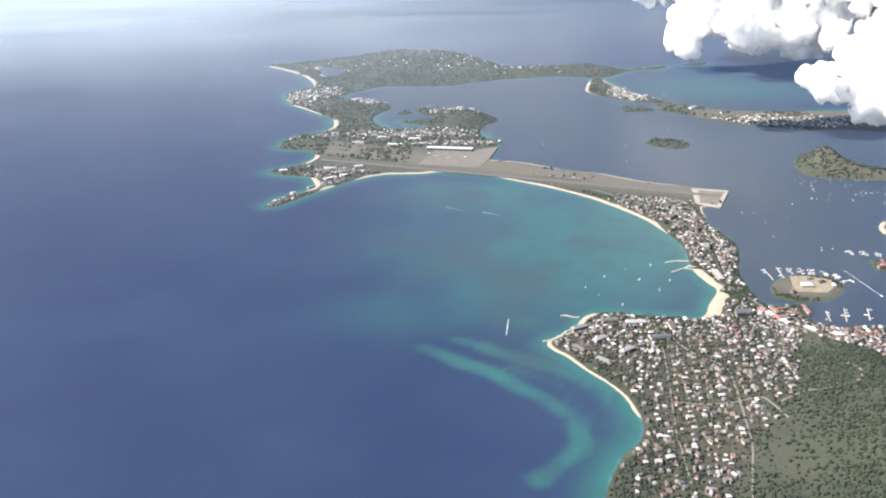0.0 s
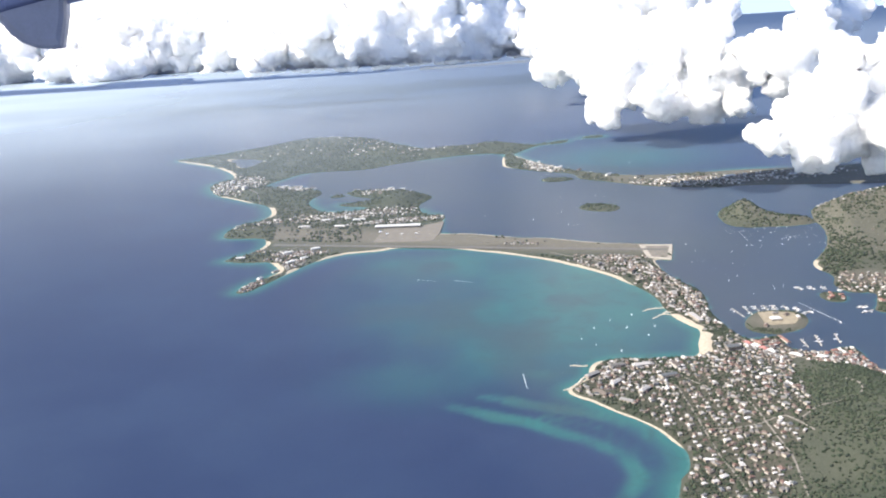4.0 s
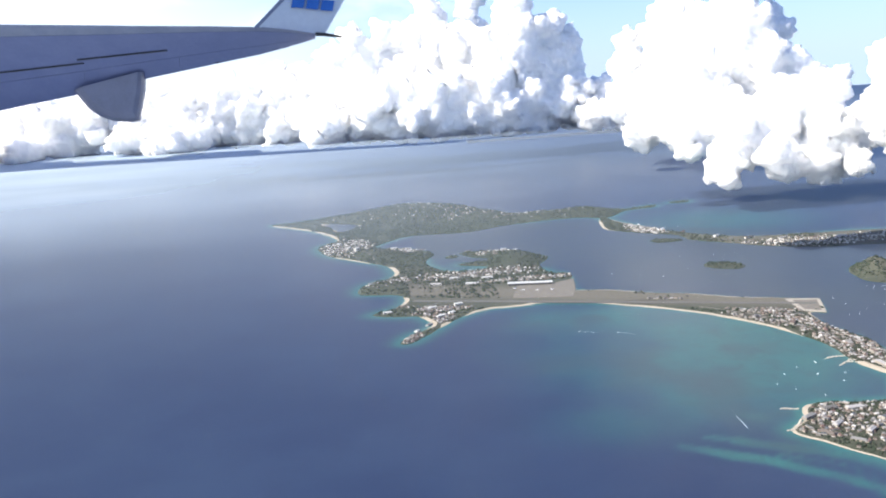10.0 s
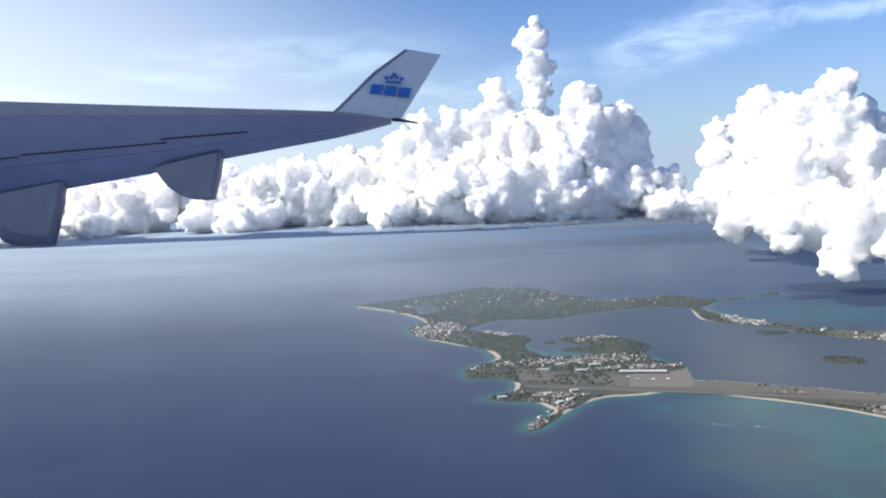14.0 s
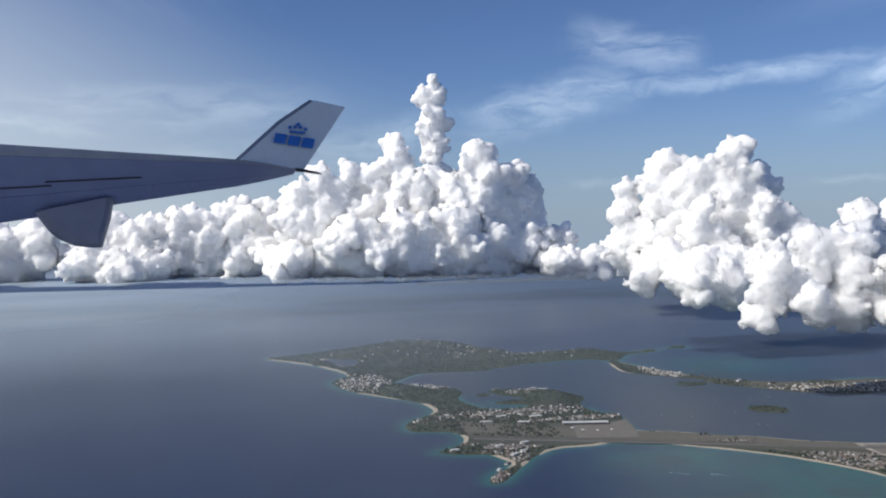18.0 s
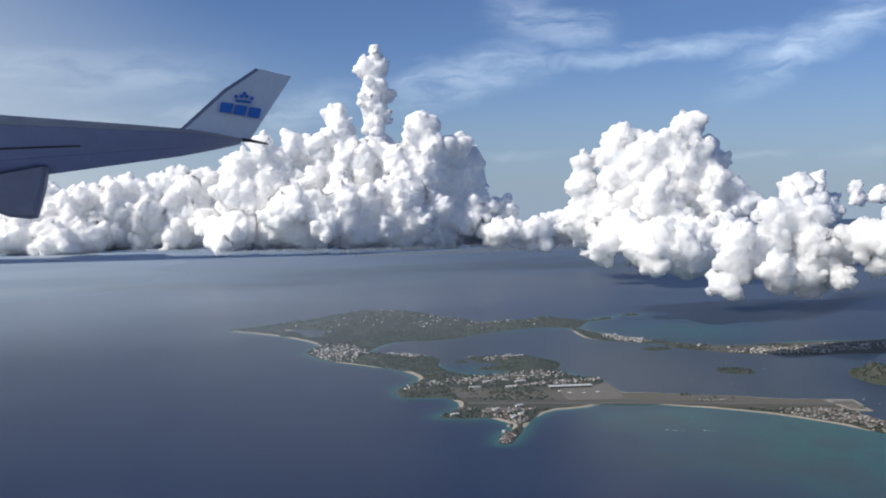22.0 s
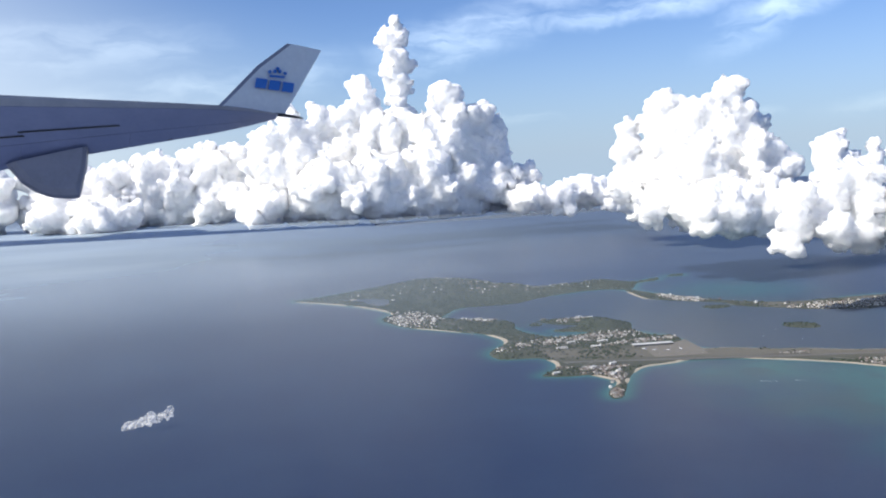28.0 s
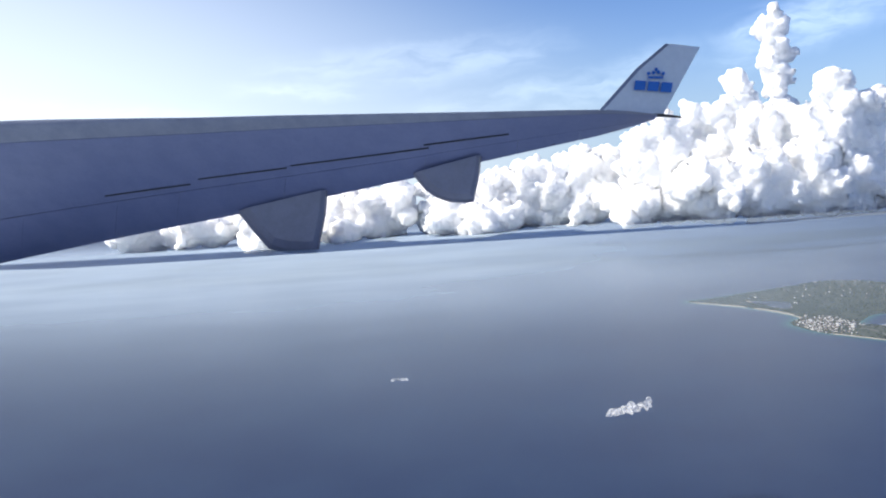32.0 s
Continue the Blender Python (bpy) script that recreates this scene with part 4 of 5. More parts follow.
def build_roads():
    for line in ROADS:
        pts = []
        for (ax, ay), (bx, by) in zip(line, line[1:]):
            k = max(2, int(math.hypot(bx - ax, by - ay) / 1.2))
            pts += [(ax + (bx - ax) * i / k, ay + (by - ay) * i / k) for i in range(k)]
        pts.append(line[-1])
        p = np.array(pts)
        for _ in range(6):
            p[1:-1] = 0.25 * p[:-2] + 0.5 * p[1:-1] + 0.25 * p[2:]
        d = np.gradient(p, axis=0)
        side = np.stack([-d[:, 1], d[:, 0]], 1) / np.hypot(d[:, 0], d[:, 1])[:, None] * 0.28
        rows = [p - side, p, p + side]
        zs = [relief(q[:, 0], q[:, 1], inland(q[:, 0], q[:, 1])) for q in rows]
        top = np.max(zs, 0) + 0.14
        verts = [(q[i, 0], q[i, 1], top[i] - (0.3 if e else 0)) for i in range(len(p)) for e, q in ((1, p - side * 1.25), (0, p - side), (0, p + side), (1, p + side * 1.25))]
        faces = [(4 * i + j, 4 * i + j + 1, 4 * i + j + 5, 4 * i + j + 4) for i in range(len(p) - 1) for j in range(3)]
        tagged(sheet("road", verts, faces, LANE, False), "pale worn road winding through the town", "road", kind="structure")


LANE = make_plain("worn_road", (0.13, 0.12, 0.108), (0.18, 0.165, 0.148), 0.8, 0.9, 0.2)


def build_towns():
    rng = random.Random(11)
    kinds = [make_house(1.7, 1.3, 0.55, "hip"), make_house(2.2, 1.5, 0.6, "hip", 0.8), make_house(1.5, 1.5, 0.8, "flat"), make_house(2.6, 1.5, 0.6, "hip"), make_house(2.0, 1.7, 0.95, "flat", 0.7), make_house(1.9, 1.6, 0.7, "hip")]
    placed, used = [], []
    spots = []
    x = 118.0
    while x < 240:
        y = 205.0
        while y < 345:
            spots.append((x + rng.uniform(-0.7, 0.7) + 0.10 * (y - 270), y + rng.uniform(-0.7, 0.7)))
            y += 3.3
        x += 3.5
    rng.shuffle(spots)
    first = list(kinds)
    sx, sy = np.array(spots).T
    sd = inland(sx, sy)
    for x, y, z, d, dens in zip(sx.tolist(), sy.tolist(), relief(sx, sy, sd).tolist(), sd.tolist(), town_density(sx, sy).tolist()):
        if d < 3.2 or taken(x, y) or rng.random() > dens * 0.92 or len(placed) >= 290:
            continue
        m = pose(x, y, z + 0.05, 0, 0, rng.choice((8, 8, 98, 188, 278)) + rng.uniform(-14, 14))
        if first:
            ob = first.pop(0)
            ob.matrix_basis = m
        else:
            ob = copy_thing(rng.choice(kinds), m @ Matrix.Scale(rng.uniform(0.45, 1.0), 4))
        placed.append((x, y))
    # further towns, house by house too small to pick apart: joined
    V, F, mats = [], [], []
    count = 0
    shares = [math.sqrt(t[2] * t[3]) * t[4] * (1.3 if t[1] < 330 else 1.0) for t in TOWNS]
    cells = {(int(a / 1.7) + i, int(b / 1.7) + j) for a, b in placed for i in (-1, 0) for j in (-1, 0)}
    picks = rng.choices(TOWNS, shares, k=26000)
    tx = np.array([t[0] + 1.1 * t[2] * rng.uniform(-1, 1) for t in picks])
    ty = np.array([t[1] + 1.1 * t[3] * rng.uniform(-1, 1) for t in picks])
    td = inland(tx, ty)
    rows = zip(tx.tolist(), ty.tolist(), td.tolist(), relief(tx, ty, td).tolist(), town_density(tx, ty).tolist(), sand_width(tx, ty).tolist())
    for x, y, d, z, dens, sandy in rows:
        if count >= 3600:
            break
        if y < 205 or x > 460 or (int(x / 1.7), int(y / 1.7)) in cells or rng.random() > dens * 0.85 or d < 1.4 + sandy or taken(x, y):
            continue
        cells.add((int(x / 1.7), int(y / 1.7)))
        lx, ly, h = rng.uniform(0.9, 2.0), rng.uniform(0.8, 1.4), rng.uniform(0.4, 0.8)
        villa = y > 590 and rng.random() < (0.22 if y > 830 else 0.4)
        if villa:
            lx, ly, h = lx * 1.1, ly * 1.1, h * 1.1
        a = rng.uniform(0, math.pi)
        ca, sa = math.cos(a), math.sin(a)
        base = len(V)
        pts = [(-lx / 2, -ly / 2, -0.4), (lx / 2, -ly / 2, -0.4), (lx / 2, ly / 2, -0.4), (-lx / 2, ly / 2, -0.4)]
        pts += [(px_, py_, h) for px_, py_, _ in pts]
        r = max(lx / 2 - ly / 2, 0.1)
        pts += [(px_ * 1.08, py_ * 1.08, h) for px_, py_, _ in pts[:4]] + [(-r, 0, h + 0.4 * ly * rng.choice((0.2, 1, 1))), (r, 0, h + 0.4 * ly)]
        V += [(x + ca * u - sa * v, y + sa * u + ca * v, z + w) for u, v, w in pts]
        for f in ((0, 1, 5, 4), (1, 2, 6, 5), (2, 3, 7, 6), (3, 0, 4, 7)):
            F.append([base + i for i in f])
            mats.append(2 if villa else 0)
        for f in ((8, 9, 13, 12), (9, 10, 13), (10, 11, 12, 13), (11, 8, 12)):
            F.append([base + i for i in f])
            mats.append(2 if villa and rng.random() < 0.6 else 1)
        count += 1
        placed.append((x, y))
    me = bpy.data.meshes.new("far_houses")
    me.from_pydata(V, [], F)
    me.materials.append(WALLS)
    me.materials.append(ROOFS)
    me.materials.append(HOTELWHITE)
    me.polygons.foreach_set("material_index", mats)
    tagged(new("far_houses", me), "scattered white and red-roofed houses of the far towns", "houses", kind="stuff")
    # hotels and flats
    for x, y, turn, lx, ly, fl in ((184, 373, 96, 11, 2.4, 4), (190, 392, 85, 5, 2.2, 4), (186, 408, 80, 6, 2.4, 4), (186, 432, 65, 5, 2, 3), (176, 450, 55, 6, 2.2, 4), (162, 468, 45, 5, 2, 3),
                                   (121, 322, 30, 7, 2.2, 3), (133, 328, 10, 7, 2, 3), (143, 326, 5, 8, 2.4, 3), (128, 312, 40, 6, 2, 3), (137, 303, 40, 6, 2, 3), (120, 305, 130, 6, 1.8, 2),
                                   (150, 312, 10, 7, 2.4, 4), (185, 332, 5, 6, 3.0, 6), (156, 322, 100, 6, 2.2, 4), (128, 296, 140, 6, 2, 2)):
        z, d = at_ground(x, y)
        b = make_block("apartment_building", lx, ly, fl, "pale apartment building with rows of balconies", ROOFS, "apartment buildings by the bay")
        b.matrix_basis = pose(x, y, z + 0.05, 0, 0, turn)
    for x, y, turn, lx, ly, fl in ((-30, 508, 50, 5, 2, 4), (-22, 522, 40, 6, 2.2, 4), (-14, 530, 30, 5, 2, 3), (-38, 496, 60, 4, 2, 3), (-56, 541, 10, 6, 2, 3), (-20, 612, -8, 9, 2.2, 3), (6, 606, -12, 8, 2, 3),
                                   (-5, 628, 0, 7, 2, 3), (20, 622, 0, 9, 2, 3), (46, 722, 10, 5, 2, 6), (56, 718, -5, 4, 2, 6), (-84, 758, 60, 6, 3, 8), (-92, 772, 55, 5, 3, 6), (-38, 768, -10, 8, 2.4, 5),
                                   (-50, 776, 0, 6, 2.4, 5), (-24, 760, -20, 6, 2.2, 4), (-104, 812, 80, 7, 2.4, 4), (16, 735, 0, 6, 2, 3), (205, 772, 60, 8, 2.4, 3), (218, 752, 55, 9, 2.4, 3), (190, 800, 65, 7, 2.2, 3), (236, 718, 45, 8, 2.2, 3), (258, 700, 25, 9, 2.2, 3), (282, 688, 12, 9, 2.4, 3), (305, 680, 5, 8, 2.2, 2), (328, 676, 4, 10, 2.4, 3), (352, 672, 4, 9, 2.2, 3), (378, 666, 8, 9, 2.4, 2),
                                   (402, 660, 8, 9, 2.2, 3), (-68, 615, 20, 4, 2, 3), (-26, 545, 25, 6, 2, 3), (-8, 550, 15, 6, 2, 3), (-66, 700, 70, 6, 2, 3), (-100, 842, 80, 6, 2, 3)):
        z, d = at_ground(x, y)
        b = make_block("hotel", lx, ly, fl, "white seaside hotel with several floors", (PANELROOF, ROOFS, PANELROOF)[int(x + y) % 3], "hotels of the far shore", HOTELWHITE)
        b.matrix_basis = pose(x, y, z + 0.05, 0, 0, turn)
    for x, y, turn, lx, ly in ((219, 364, 0, 5, 3.2), (226, 368, 30, 3, 1.6), (211, 357, 60, 3, 1.6), (222, 371, 10, 3, 1.4), (230, 364, 80, 3, 1.5)):
        b = make_block("marina_hall", lx, ly, 2, "low grey-roofed hall on the marina island", ROOFS, "marina halls")
        b.matrix_basis = pose(x, y, at_ground(x, y)[0] + 0.05, 0, 0, turn)
    for x, y, turn, lx in ((257, 385, 20, 3), (260, 391, 70, 3), (264, 388, 10, 2.6), (259, 387, 120, 2.4), (263, 384, 60, 2.6), (274, 384, 30, 4), (278, 376, 80, 4), (202, 340, 20, 6), (205, 335, 20, 6), (199, 338, 110, 5), (212, 341, 95, 8), (221, 321, 40, 3), (226, 324, 10, 3), (231, 320, 80, 3), (233, 314, 80, 3), (232, 307, 70, 3), (228, 302, 50, 3), (226, 310, 20, 2.6), (222, 315, 60, 2.6), (227, 317, 0, 2.6)):
        b = make_block("waterside_house", lx, 1.6, 2, "red-roofed house beside the lagoon", REDTILE, "red-roofed waterside houses")
        b.matrix_basis = pose(x, y, at_ground(x, y)[0] + 0.05, 0, 0, turn)
    for i, (x, y) in enumerate(((193.0, 337.5), (194.7, 333.6), (196.4, 329.7), (198.1, 325.8))):
        shop = make_block("shopping_arcade", 3.7, 2.2, 2, ("arcade with a faded red roof beside the road", "white-roofed arcade beside the road")[i % 2], (REDROOF, PANELROOF)[i % 2], "shops")
        shop.matrix_basis = pose(x + 1.4, y + 0.6, at_ground(x, y)[0] + 0.05, 0, 0, -67)
    for x, y, turn, lx in ((219, 269, -76, 8), (229.5, 285, -53, 5), (223, 278, -60, 5), (207, 320, -50, 5), (214, 312, -45, 4)):
        b = make_block("warehouse", lx, 1.9, 2, "long low white-roofed shed by the lagoon road", PANELROOF, "sheds by the lagoon")
        b.matrix_basis = pose(x, y, at_ground(x, y)[0] + 0.05, 0, 0, turn)
    return placed


def build_airport():
    def slab(name, pts, mat, label, lift):
        bm = bmesh.new()
        f = bm.faces.new([bm.verts.new((x, y, 0.62 + lift)) for x, y in pts])
        r = bmesh.ops.extrude_face_region(bm, geom=[f])
        bmesh.ops.translate(bm, vec=(0, 0, -0.5), verts=[v for v in r["geom"] if isinstance(v, bmesh.types.BMVert)])
        bmesh.ops.recalc_face_normals(bm, faces=bm.faces)
        me = bpy.data.meshes.new(name)
        bm.to_mesh(me)
        bm.free()
        me.materials.append(mat)
        return tagged(new(name, me), label, name, kind="structure")
    a, b = Vector((-38, 570)), Vector((209, 487))
    n = (b - a).normalized()
    s = Vector((-n.y, n.x)) * 2.1
    slab("runway", [a - s, b - s, b + s, a + s], ASPHALT, "dark asphalt runway along the beach", 0.10)
    slab("apron", [(30, 556), (70, 548), (76, 566), (82, 600), (66, 592), (38, 590)], CONCRETE, "pale concrete airport apron", 0.06)
    slab("platform", [(196, 502), (216, 497), (205, 467), (193, 474)], PALEROCK, "pale rubble platform in the lagoon", 0.05)
    slab("yard", [(199, 498), (213, 494.5), (204, 471), (196, 475.5)], CONCRETE, "dull earth yard on the rubble platform", 0.09)
    slab("yard", [(215, 375), (222, 375), (231, 371), (230, 363), (225, 357), (212, 358)], TANEARTH, "bare sandy yard on the marina island", 0.04)
    t = new("airport_terminal")
    part("wall", box(bmesh.new(), -16, 16, -2.4, 2.4, -0.3, 1.5), WALLS, t)
    part("roof", box(bmesh.new(), -16.4, 16.4, -2.8, 2.8, 1.5, 1.75), PANELROOF, t, "white sheet roof")
    for i in range(14):
        part("window", box(bmesh.new(), -15.4 + i * 2.2, -13.8 + i * 2.2, -2.45, -2.38, 0.3, 1.2), GLASS, t)
    t.matrix_basis = pose(48, 592, 0.65, 0, 0, -9)
    tagged(t, "long white airport terminal beside the apron", "building")
    for i, (x, y) in enumerate(((40, 575), (50, 572), (60, 571), (35, 582))):
        p = make_plane()
        p.matrix_basis = pose(x, y, 0.70, 0, 0, 70 + 15 * i)


PANELROOF = make_plain("white_roof_sheet", (0.42, 0.42, 0.42), (0.52, 0.52, 0.51), 0.8, 0.5, 0.05)


def make_plane():
    p = new("parked_airplane")
    part("fuselage", loft(bmesh.new(), [[(x, r * math.cos(a * math.pi / 4), 0.5 + r * math.sin(a * math.pi / 4)) for a in range(8)] for x, r in ((-1.6, 0.05), (-1.0, 0.2), (1.0, 0.22), (1.5, 0.15), (1.7, 0.04))]), BOATWHITE, p)
    for sy in (-1, 1):
        part("wing", loft(bmesh.new(), [[(0.35 - 0.5 * k, sy * y, 0.42), (-0.25 - 0.35 * k, sy * y, 0.42), (-0.25 - 0.35 * k, sy * y, 0.47), (0.35 - 0.5 * k, sy * y, 0.47)] for k, y in ((0, 0.15), (1, 1.6))]), BOATWHITE, p)
        part("wheel", box(bmesh.new(), -0.1, 0.1, sy * 0.35 - 0.05, sy * 0.35 + 0.05, -0.02, 0.35), DARK, p)
    part("tail_fin", loft(bmesh.new(), [[(-1.5, y, 0.6), (-1.0, y, 0.6), (-1.45, y, 1.2), (-1.65, y, 1.2)] for y in (-0.03, 0.03)]), LOGOBLUE, p)
    part("nose_wheel", box(bmesh.new(), 1.0, 1.15, -0.05, 0.05, -0.02, 0.35), DARK, p)
    return tagged(p, "small white airplane parked on the apron", "airplane", "parked airplanes")


def build_green(placed):
    """Shrubs and small trees, too many to count."""
    rng = np.random.RandomState(5)
    ico = bmesh.new()
    bmesh.ops.create_icosphere(ico, subdivisions=1, radius=1.0)
    base = np.array([v.co[:] for v in ico.verts])
    tris = np.array([[v.index for v in f.verts] for f in ico.faces])
    ico.free()
    occupied = {}
    for x, y in placed:
        occupied.setdefault((int(x // 2), int(y // 2)), []).append((x, y))

    def scatter(name, n, x0, x1, y0, y1, rmin, rmax, label, thin):
        x, y = rng.uniform(x0, x1, n), rng.uniform(y0, y1, n)
        d = inland(x, y)
        wood = wavy(x, y, 26, 61, 4)
        dry = dryness(x, y)
        keep = (d > sand_width(x, y) + 1.0) & (wood + 0.55 - 1.3 * np.clip(dry - 0.35, 0, 1) > rng.uniform(-0.2, thin, n)) & (rng.rand(n) > 0.35 * np.clip(town_density(x, y), 0, 1))
        keep &= ~((np.abs((y - 567) + 0.33 * (x + 41)) < 13) & (x > -45) & (x < 205)) & ~((x > 22) & (x < 82) & (y > 548) & (y < 602))
        keep &= np.hypot((x - 219) / 14, (y - 363) / 11) > 1
        x, y, d = x[keep], y[keep], d[keep]
        free = np.array([all((px_ - a) ** 2 + (py_ - b) ** 2 > 1.7 for i in (-1, 0, 1) for j in (-1, 0, 1) for a, b in occupied.get((int(px_ // 2) + i, int(py_ // 2) + j), ())) for px_, py_ in zip(x, y)])
        x, y, d = x[free], y[free], d[free]
        z = relief(x, y, d)
        r = rng.uniform(rmin, rmax, len(x))
        lump = base[None] * (1 + 0.35 * rng.uniform(-1, 1, (len(x), len(base), 1)))
        v = lump * np.stack([r, r, r * rng.uniform(0.6, 1.0, len(x))], 1)[:, None] + np.stack([x, y, z + r * 0.35], 1)[:, None]
        f = tris[None] + (np.arange(len(x)) * len(base))[:, None, None]
        ob = sheet(name, v.reshape(-1, 3).tolist(), f.reshape(-1, 3).tolist(), LEAF, False)
        tagged(ob, label, "vegetation", kind="stuff")
    scatter("town_trees", 52000, 112, 300, 205, 420, 0.24, 0.62, "dark green trees and shrubs between the houses", 0.55)
    scatter("shore_scrub", 14000, 268, 440, 250, 600, 0.35, 0.95, "dark scrub over the slopes beyond the lagoon", 0.5)
    scatter("island_scrub", 52000, -195, 330, 420, 1045, 0.40, 1.10, "dense green tropical scrub over the hills", 0.45)


# ---- boats, piers ----
def make_boat(kind):
    b = new("boat")
    L, W = (1.1, 0.34) if kind != "yacht" else (1.9, 0.5)
    rings = []
    for x, k, z in ((-0.5, 0.8, 0.0), (-0.2, 1.0, 0.0), (0.15, 0.95, 0.01), (0.36, 0.6, 0.03), (0.5, 0.06, 0.06)):
        rings.append([(x * L, -0.5 * W * k, 0.16 + z), (x * L, -0.34 * W * k, -0.08), (x * L, 0.34 * W * k, -0.08), (x * L, 0.5 * W * k, 0.16 + z)])
    part("hull", loft(bmesh.new(), rings), BOATWHITE, b)
    part("cabin", loft(bmesh.new(), [[(-0.22 * L, -0.3 * W, z0) if False else (x, y, z0) for x, y in ((-0.22 * L * s, -0.30 * W * s), (0.20 * L * s, -0.26 * W * s), (0.20 * L * s, 0.26 * W * s), (-0.22 * L * s, 0.30 * W * s))] for z0, s in ((0.16, 1.0), (0.30, 0.85))]), BOATWHITE, b)
    part("cockpit", box(bmesh.new(), -0.42 * L, -0.25 * L, -0.28 * W, 0.28 * W, 0.15, 0.175), DARK, b)
    if kind == "sail":
        part("mast", loft(bmesh.new(), [[(0.05 + 0.02 * math.cos(a * 2.1), 0.02 * math.sin(a * 2.1), z) for a in range(3)] for z in (0.28, 1.7)]), PANELROOF, b)
        part("boom", box(bmesh.new(), -0.42, 0.04, -0.02, 0.02, 0.48, 0.53), PANELROOF, b)
    label = {"sail": "white sailing boat with a bare mast at anchor", "motor": "small white motor boat on the water", "yacht": "large white motor yacht at its mooring"}[kind]
    return tagged(b, label, "boat", "boats of the bay and lagoon")


def build_boats():
    rng = random.Random(21)
    kinds = {k: make_boat(k) for k in ("sail", "motor", "yacht")}
    fresh = dict(kinds)

    def put(kind, x, y, turn):
        if inland(np.array([x]), np.array([y]))[0] > -0.9:
            return
        m = pose(x, y, 0.0, 0, 0, turn)
        if kind in fresh:
            fresh.pop(kind).matrix_basis = m
        else:
            copy_thing(kinds[kind], m @ Matrix.Scale(rng.uniform(0.75, 1.1), 4))
    for x, y in ((135, 374), (145, 382), (157, 387), (131, 354), (140, 345), (157, 360), (150, 371), (126, 362), (163, 370)):
        put("yacht" if rng.random() < 0.5 else "sail", x, y, rng.uniform(60, 100))
    for _ in range(42):
        put(rng.choice(("sail", "sail", "yacht", "motor")), rng.uniform(256, 312), rng.uniform(474, 520), rng.uniform(50, 110))
    for _ in range(16):
        put(rng.choice(("sail", "motor")), rng.uniform(214, 260), rng.uniform(400, 520), rng.uniform(50, 110))
    for _ in range(12):
        put("sail", rng.uniform(110, 250), rng.uniform(560, 690), rng.uniform(50, 110))
    for _ in range(6):
        put("yacht", rng.uniform(200, 300), rng.uniform(740, 820), rng.uniform(0, 180))
    # marina: fingers with a boat on either side
    fingers = [((206, 383), (207, 371)), ((212, 385), (212, 373)), ((217, 384), (217, 377)), ((222, 384), (221, 377)), ((226, 383), (225, 376)), ((231, 381), (230, 375)), ((236, 378), (233, 372)),
               ((240, 371), (234, 369)), ((219, 340), (218, 331)), ((227, 343), (224, 331)), ((236, 343), (233, 332)), ((262, 404), (262, 398)), ((256, 405), (256, 399)), ((250, 406), (250, 400)),
               ((266, 396), (272, 396)), ((268, 372), (262, 370)), ((268, 366), (261, 364))]
    for (ax, ay), (bx, by) in fingers:
        pier = new("pier")
        L = math.hypot(bx - ax, by - ay)
        part("deck", box(bmesh.new(), 0, L, -0.22, 0.22, 0.22, 0.32), PIER, pier)
        for i in range(3):
            part("pile", box(bmesh.new(), L * (0.08 + 0.42 * i) - 0.07, L * (0.08 + 0.42 * i) + 0.07, -0.2, 0.2, -0.6, 0.22), PIER, pier)
        a = math.degrees(math.atan2(by - ay, bx - ax))
        pier.matrix_basis = pose(ax, ay, 0, 0, 0, a)
        tagged(pier, "narrow pale pier of the marina", "pier", "marina piers")
        for i in range(4):
            for side in (-1, 1):
                if rng.random() < 0.6:
                    k = (i + 0.4) / 4.4
                    ux, uy = (bx - ax) / L, (by - ay) / L
                    put(rng.choice(("motor", "sail", "yacht")), ax + (bx - ax) * k - uy * side * 0.95, ay + (by - ay) * k + ux * side * 0.95, a + 90 * side)
    # breakwaters of heaped rock
    for line in ([(175, 392), (168, 392), (163, 390)], [(181, 378), (172, 384), (165, 379)], [(121, 332), (114, 334)], [(183, 383), (174, 386), (171, 384)], [(118, 322), (111, 313), (106, 311)]):
        jetty = new("breakwater")
        tagged(jetty, "low breakwater of heaped pale rock", "breakwater", "breakwaters")
        n = 0
        for (ax, ay), (bx, by) in zip(line, line[1:]):
            L = math.hypot(bx - ax, by - ay)
            for i in range(int(L / 0.55)):
                bm = bmesh.new()
                bmesh.ops.create_icosphere(bm, subdivisions=1, radius=rng.uniform(0.35, 0.6))
                for v in bm.verts:
                    v.co *= rng.uniform(0.75, 1.2)
                k = i * 0.55 / L
                bmesh.ops.translate(bm, verts=bm.verts, vec=(ax + (bx - ax) * k + rng.uniform(-0.3, 0.3), ay + (by - ay) * k + rng.uniform(-0.3, 0.3), rng.uniform(-0.1, 0.2)))
                part("rock", bm, ROCK, jetty)
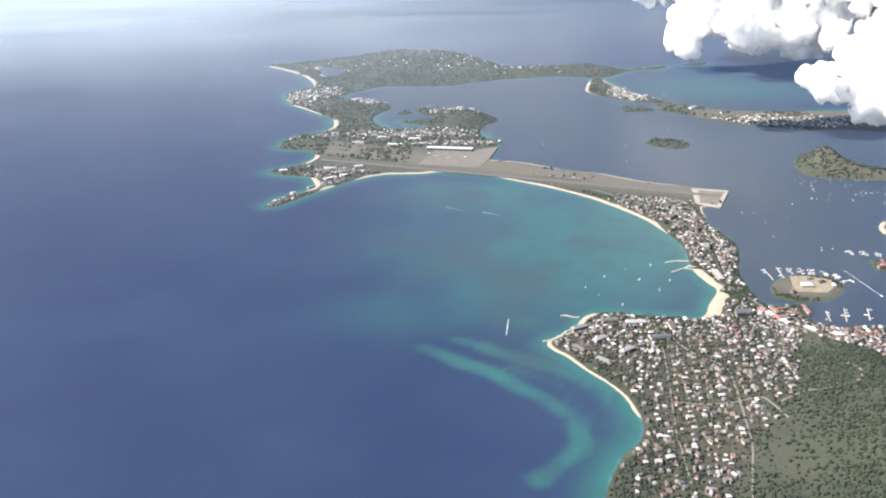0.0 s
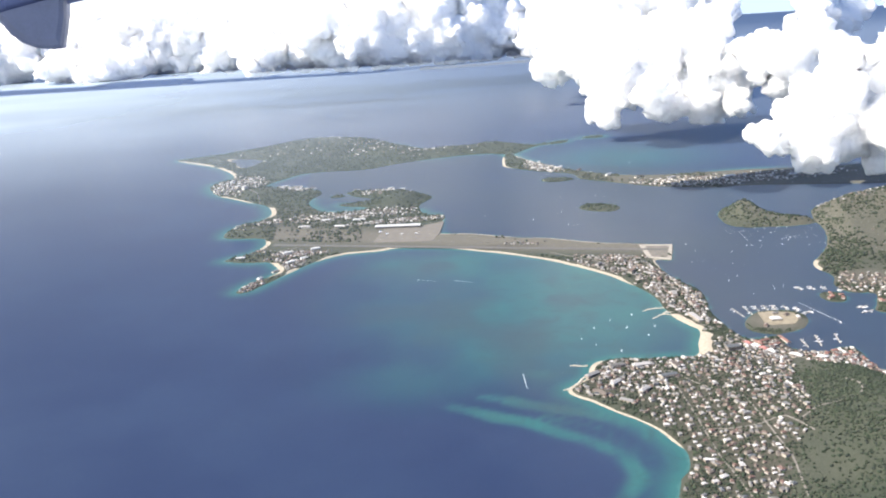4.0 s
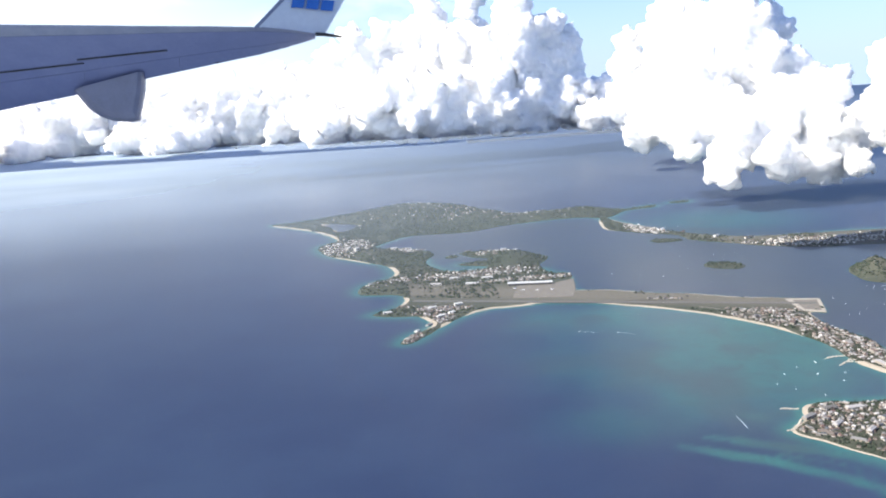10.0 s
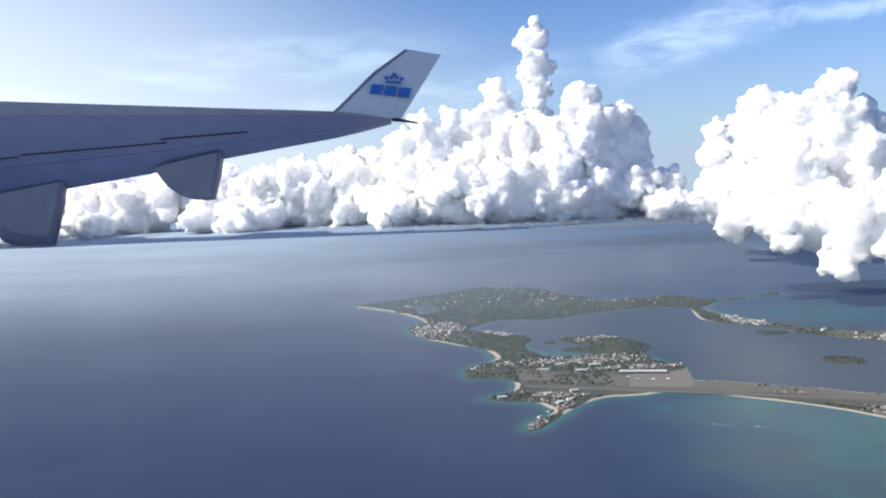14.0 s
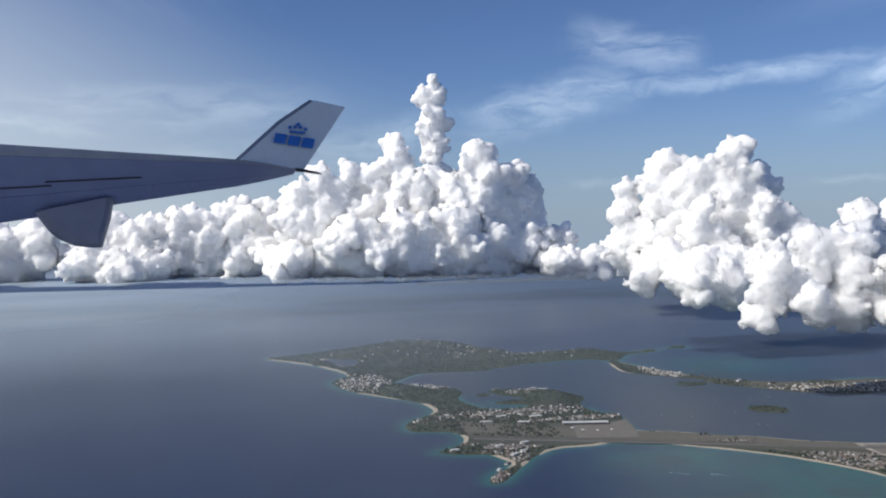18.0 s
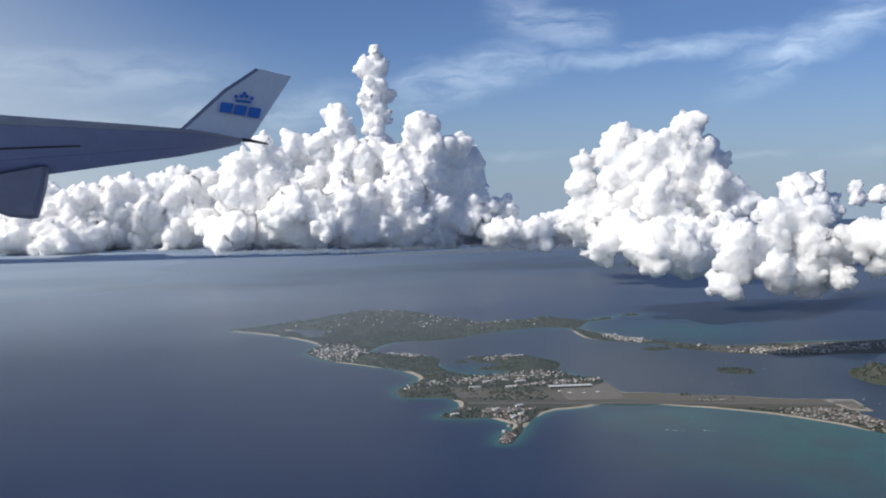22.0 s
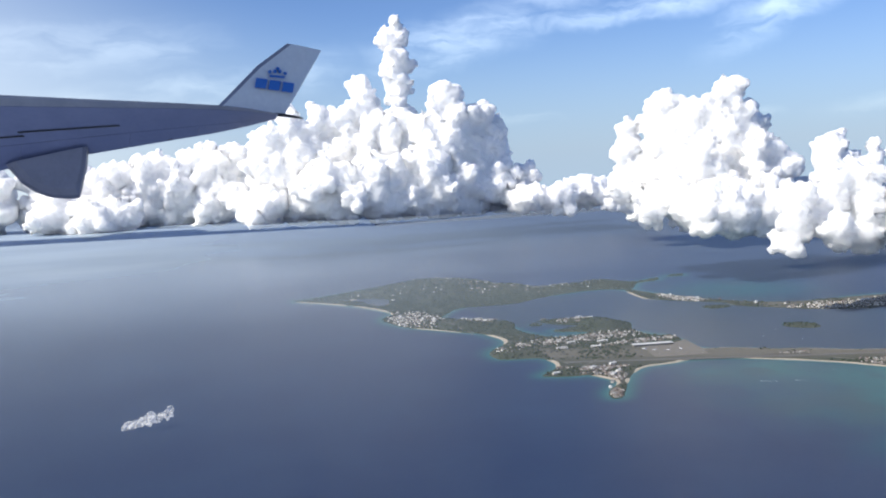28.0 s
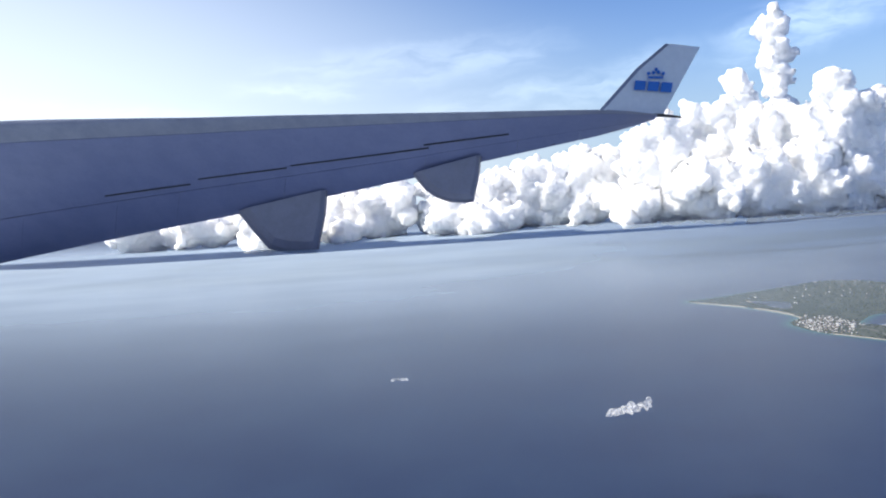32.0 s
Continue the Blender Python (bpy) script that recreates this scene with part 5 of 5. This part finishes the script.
    # wakes
    for (ax, ay), (bx, by), w0, w1, kind in (((93.2, 329), (92.6, 316), 0.2, 0.55, "motor"), ((57, 469), (66, 464), 0.2, 0.5, "motor"), ((78, 461), (86, 457), 0.2, 0.5, "motor"), ((246, 356), (240, 384), 0.15, 0.45, "yacht")):
        L = math.hypot(bx - ax, by - ay)
        ux, uy = (bx - ax) / L, (by - ay) / L
        verts, faces = [], []
        for i in range(24):
            k = i / 23
            w = (w0 + (w1 - w0) * k) * rng.uniform(0.55, 1.0) * (1 - 0.75 * k ** 2)
            verts += [(ax + ux * L * k - uy * w * s, ay + uy * L * k + ux * w * s, 0.05 + (0.04 if s == 0 else 0)) for s in (-0.5, 0, 0.5)]
        for i in range(23):
            for j in range(2):
                faces.append((3 * i + j, 3 * i + j + 1, 3 * i + j + 4, 3 * i + j + 3))
        tagged(sheet("wake", verts, faces, FOAM), "white foaming wake behind a boat", "wake", "boat wakes")
        put(kind, ax - ux * 0.5, ay - uy * 0.5, math.degrees(math.atan2(-uy, -ux)))


PIER = make_plain("pier_boards", (0.42, 0.38, 0.33), (0.55, 0.50, 0.44), 1.5, 0.85, 0.2)
ROCK = make_plain("pale_rock", (0.30, 0.27, 0.23), (0.46, 0.42, 0.36), 1.5, 0.9, 0.4)


# Bluish haze of distance is painted into the far island's scrub colour.
FARLAND = make_plain("hazed_far_scrub", (0.040, 0.052, 0.075), (0.055, 0.068, 0.090), 0.02, 0.95, 0.1)


def build_far_land():
    """A low island on the horizon."""
    xs = np.linspace(150, 1300, 120)
    ys = np.linspace(-1, 1, 14)
    verts = []
    for x in xs:
        mid = 2180 + 0.16 * (x - 150)
        wide = 60 * max(0.05, math.sin(math.pi * min(1, max(0, (x - 150) / 1150)))) ** 0.5
        for v in ys:
            h = 6.0 * (1 - v * v) * (0.7 + 0.3 * math.sin(x * 0.013) + 0.15 * math.sin(x * 0.05)) - 0.5
            verts.append((x, mid + wide * v, h))
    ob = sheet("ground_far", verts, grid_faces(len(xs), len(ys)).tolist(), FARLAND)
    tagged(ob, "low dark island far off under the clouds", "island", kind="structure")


build_far_land()
build_roads()
build_airport()
PLACED = build_towns()
build_green(PLACED)
build_boats()
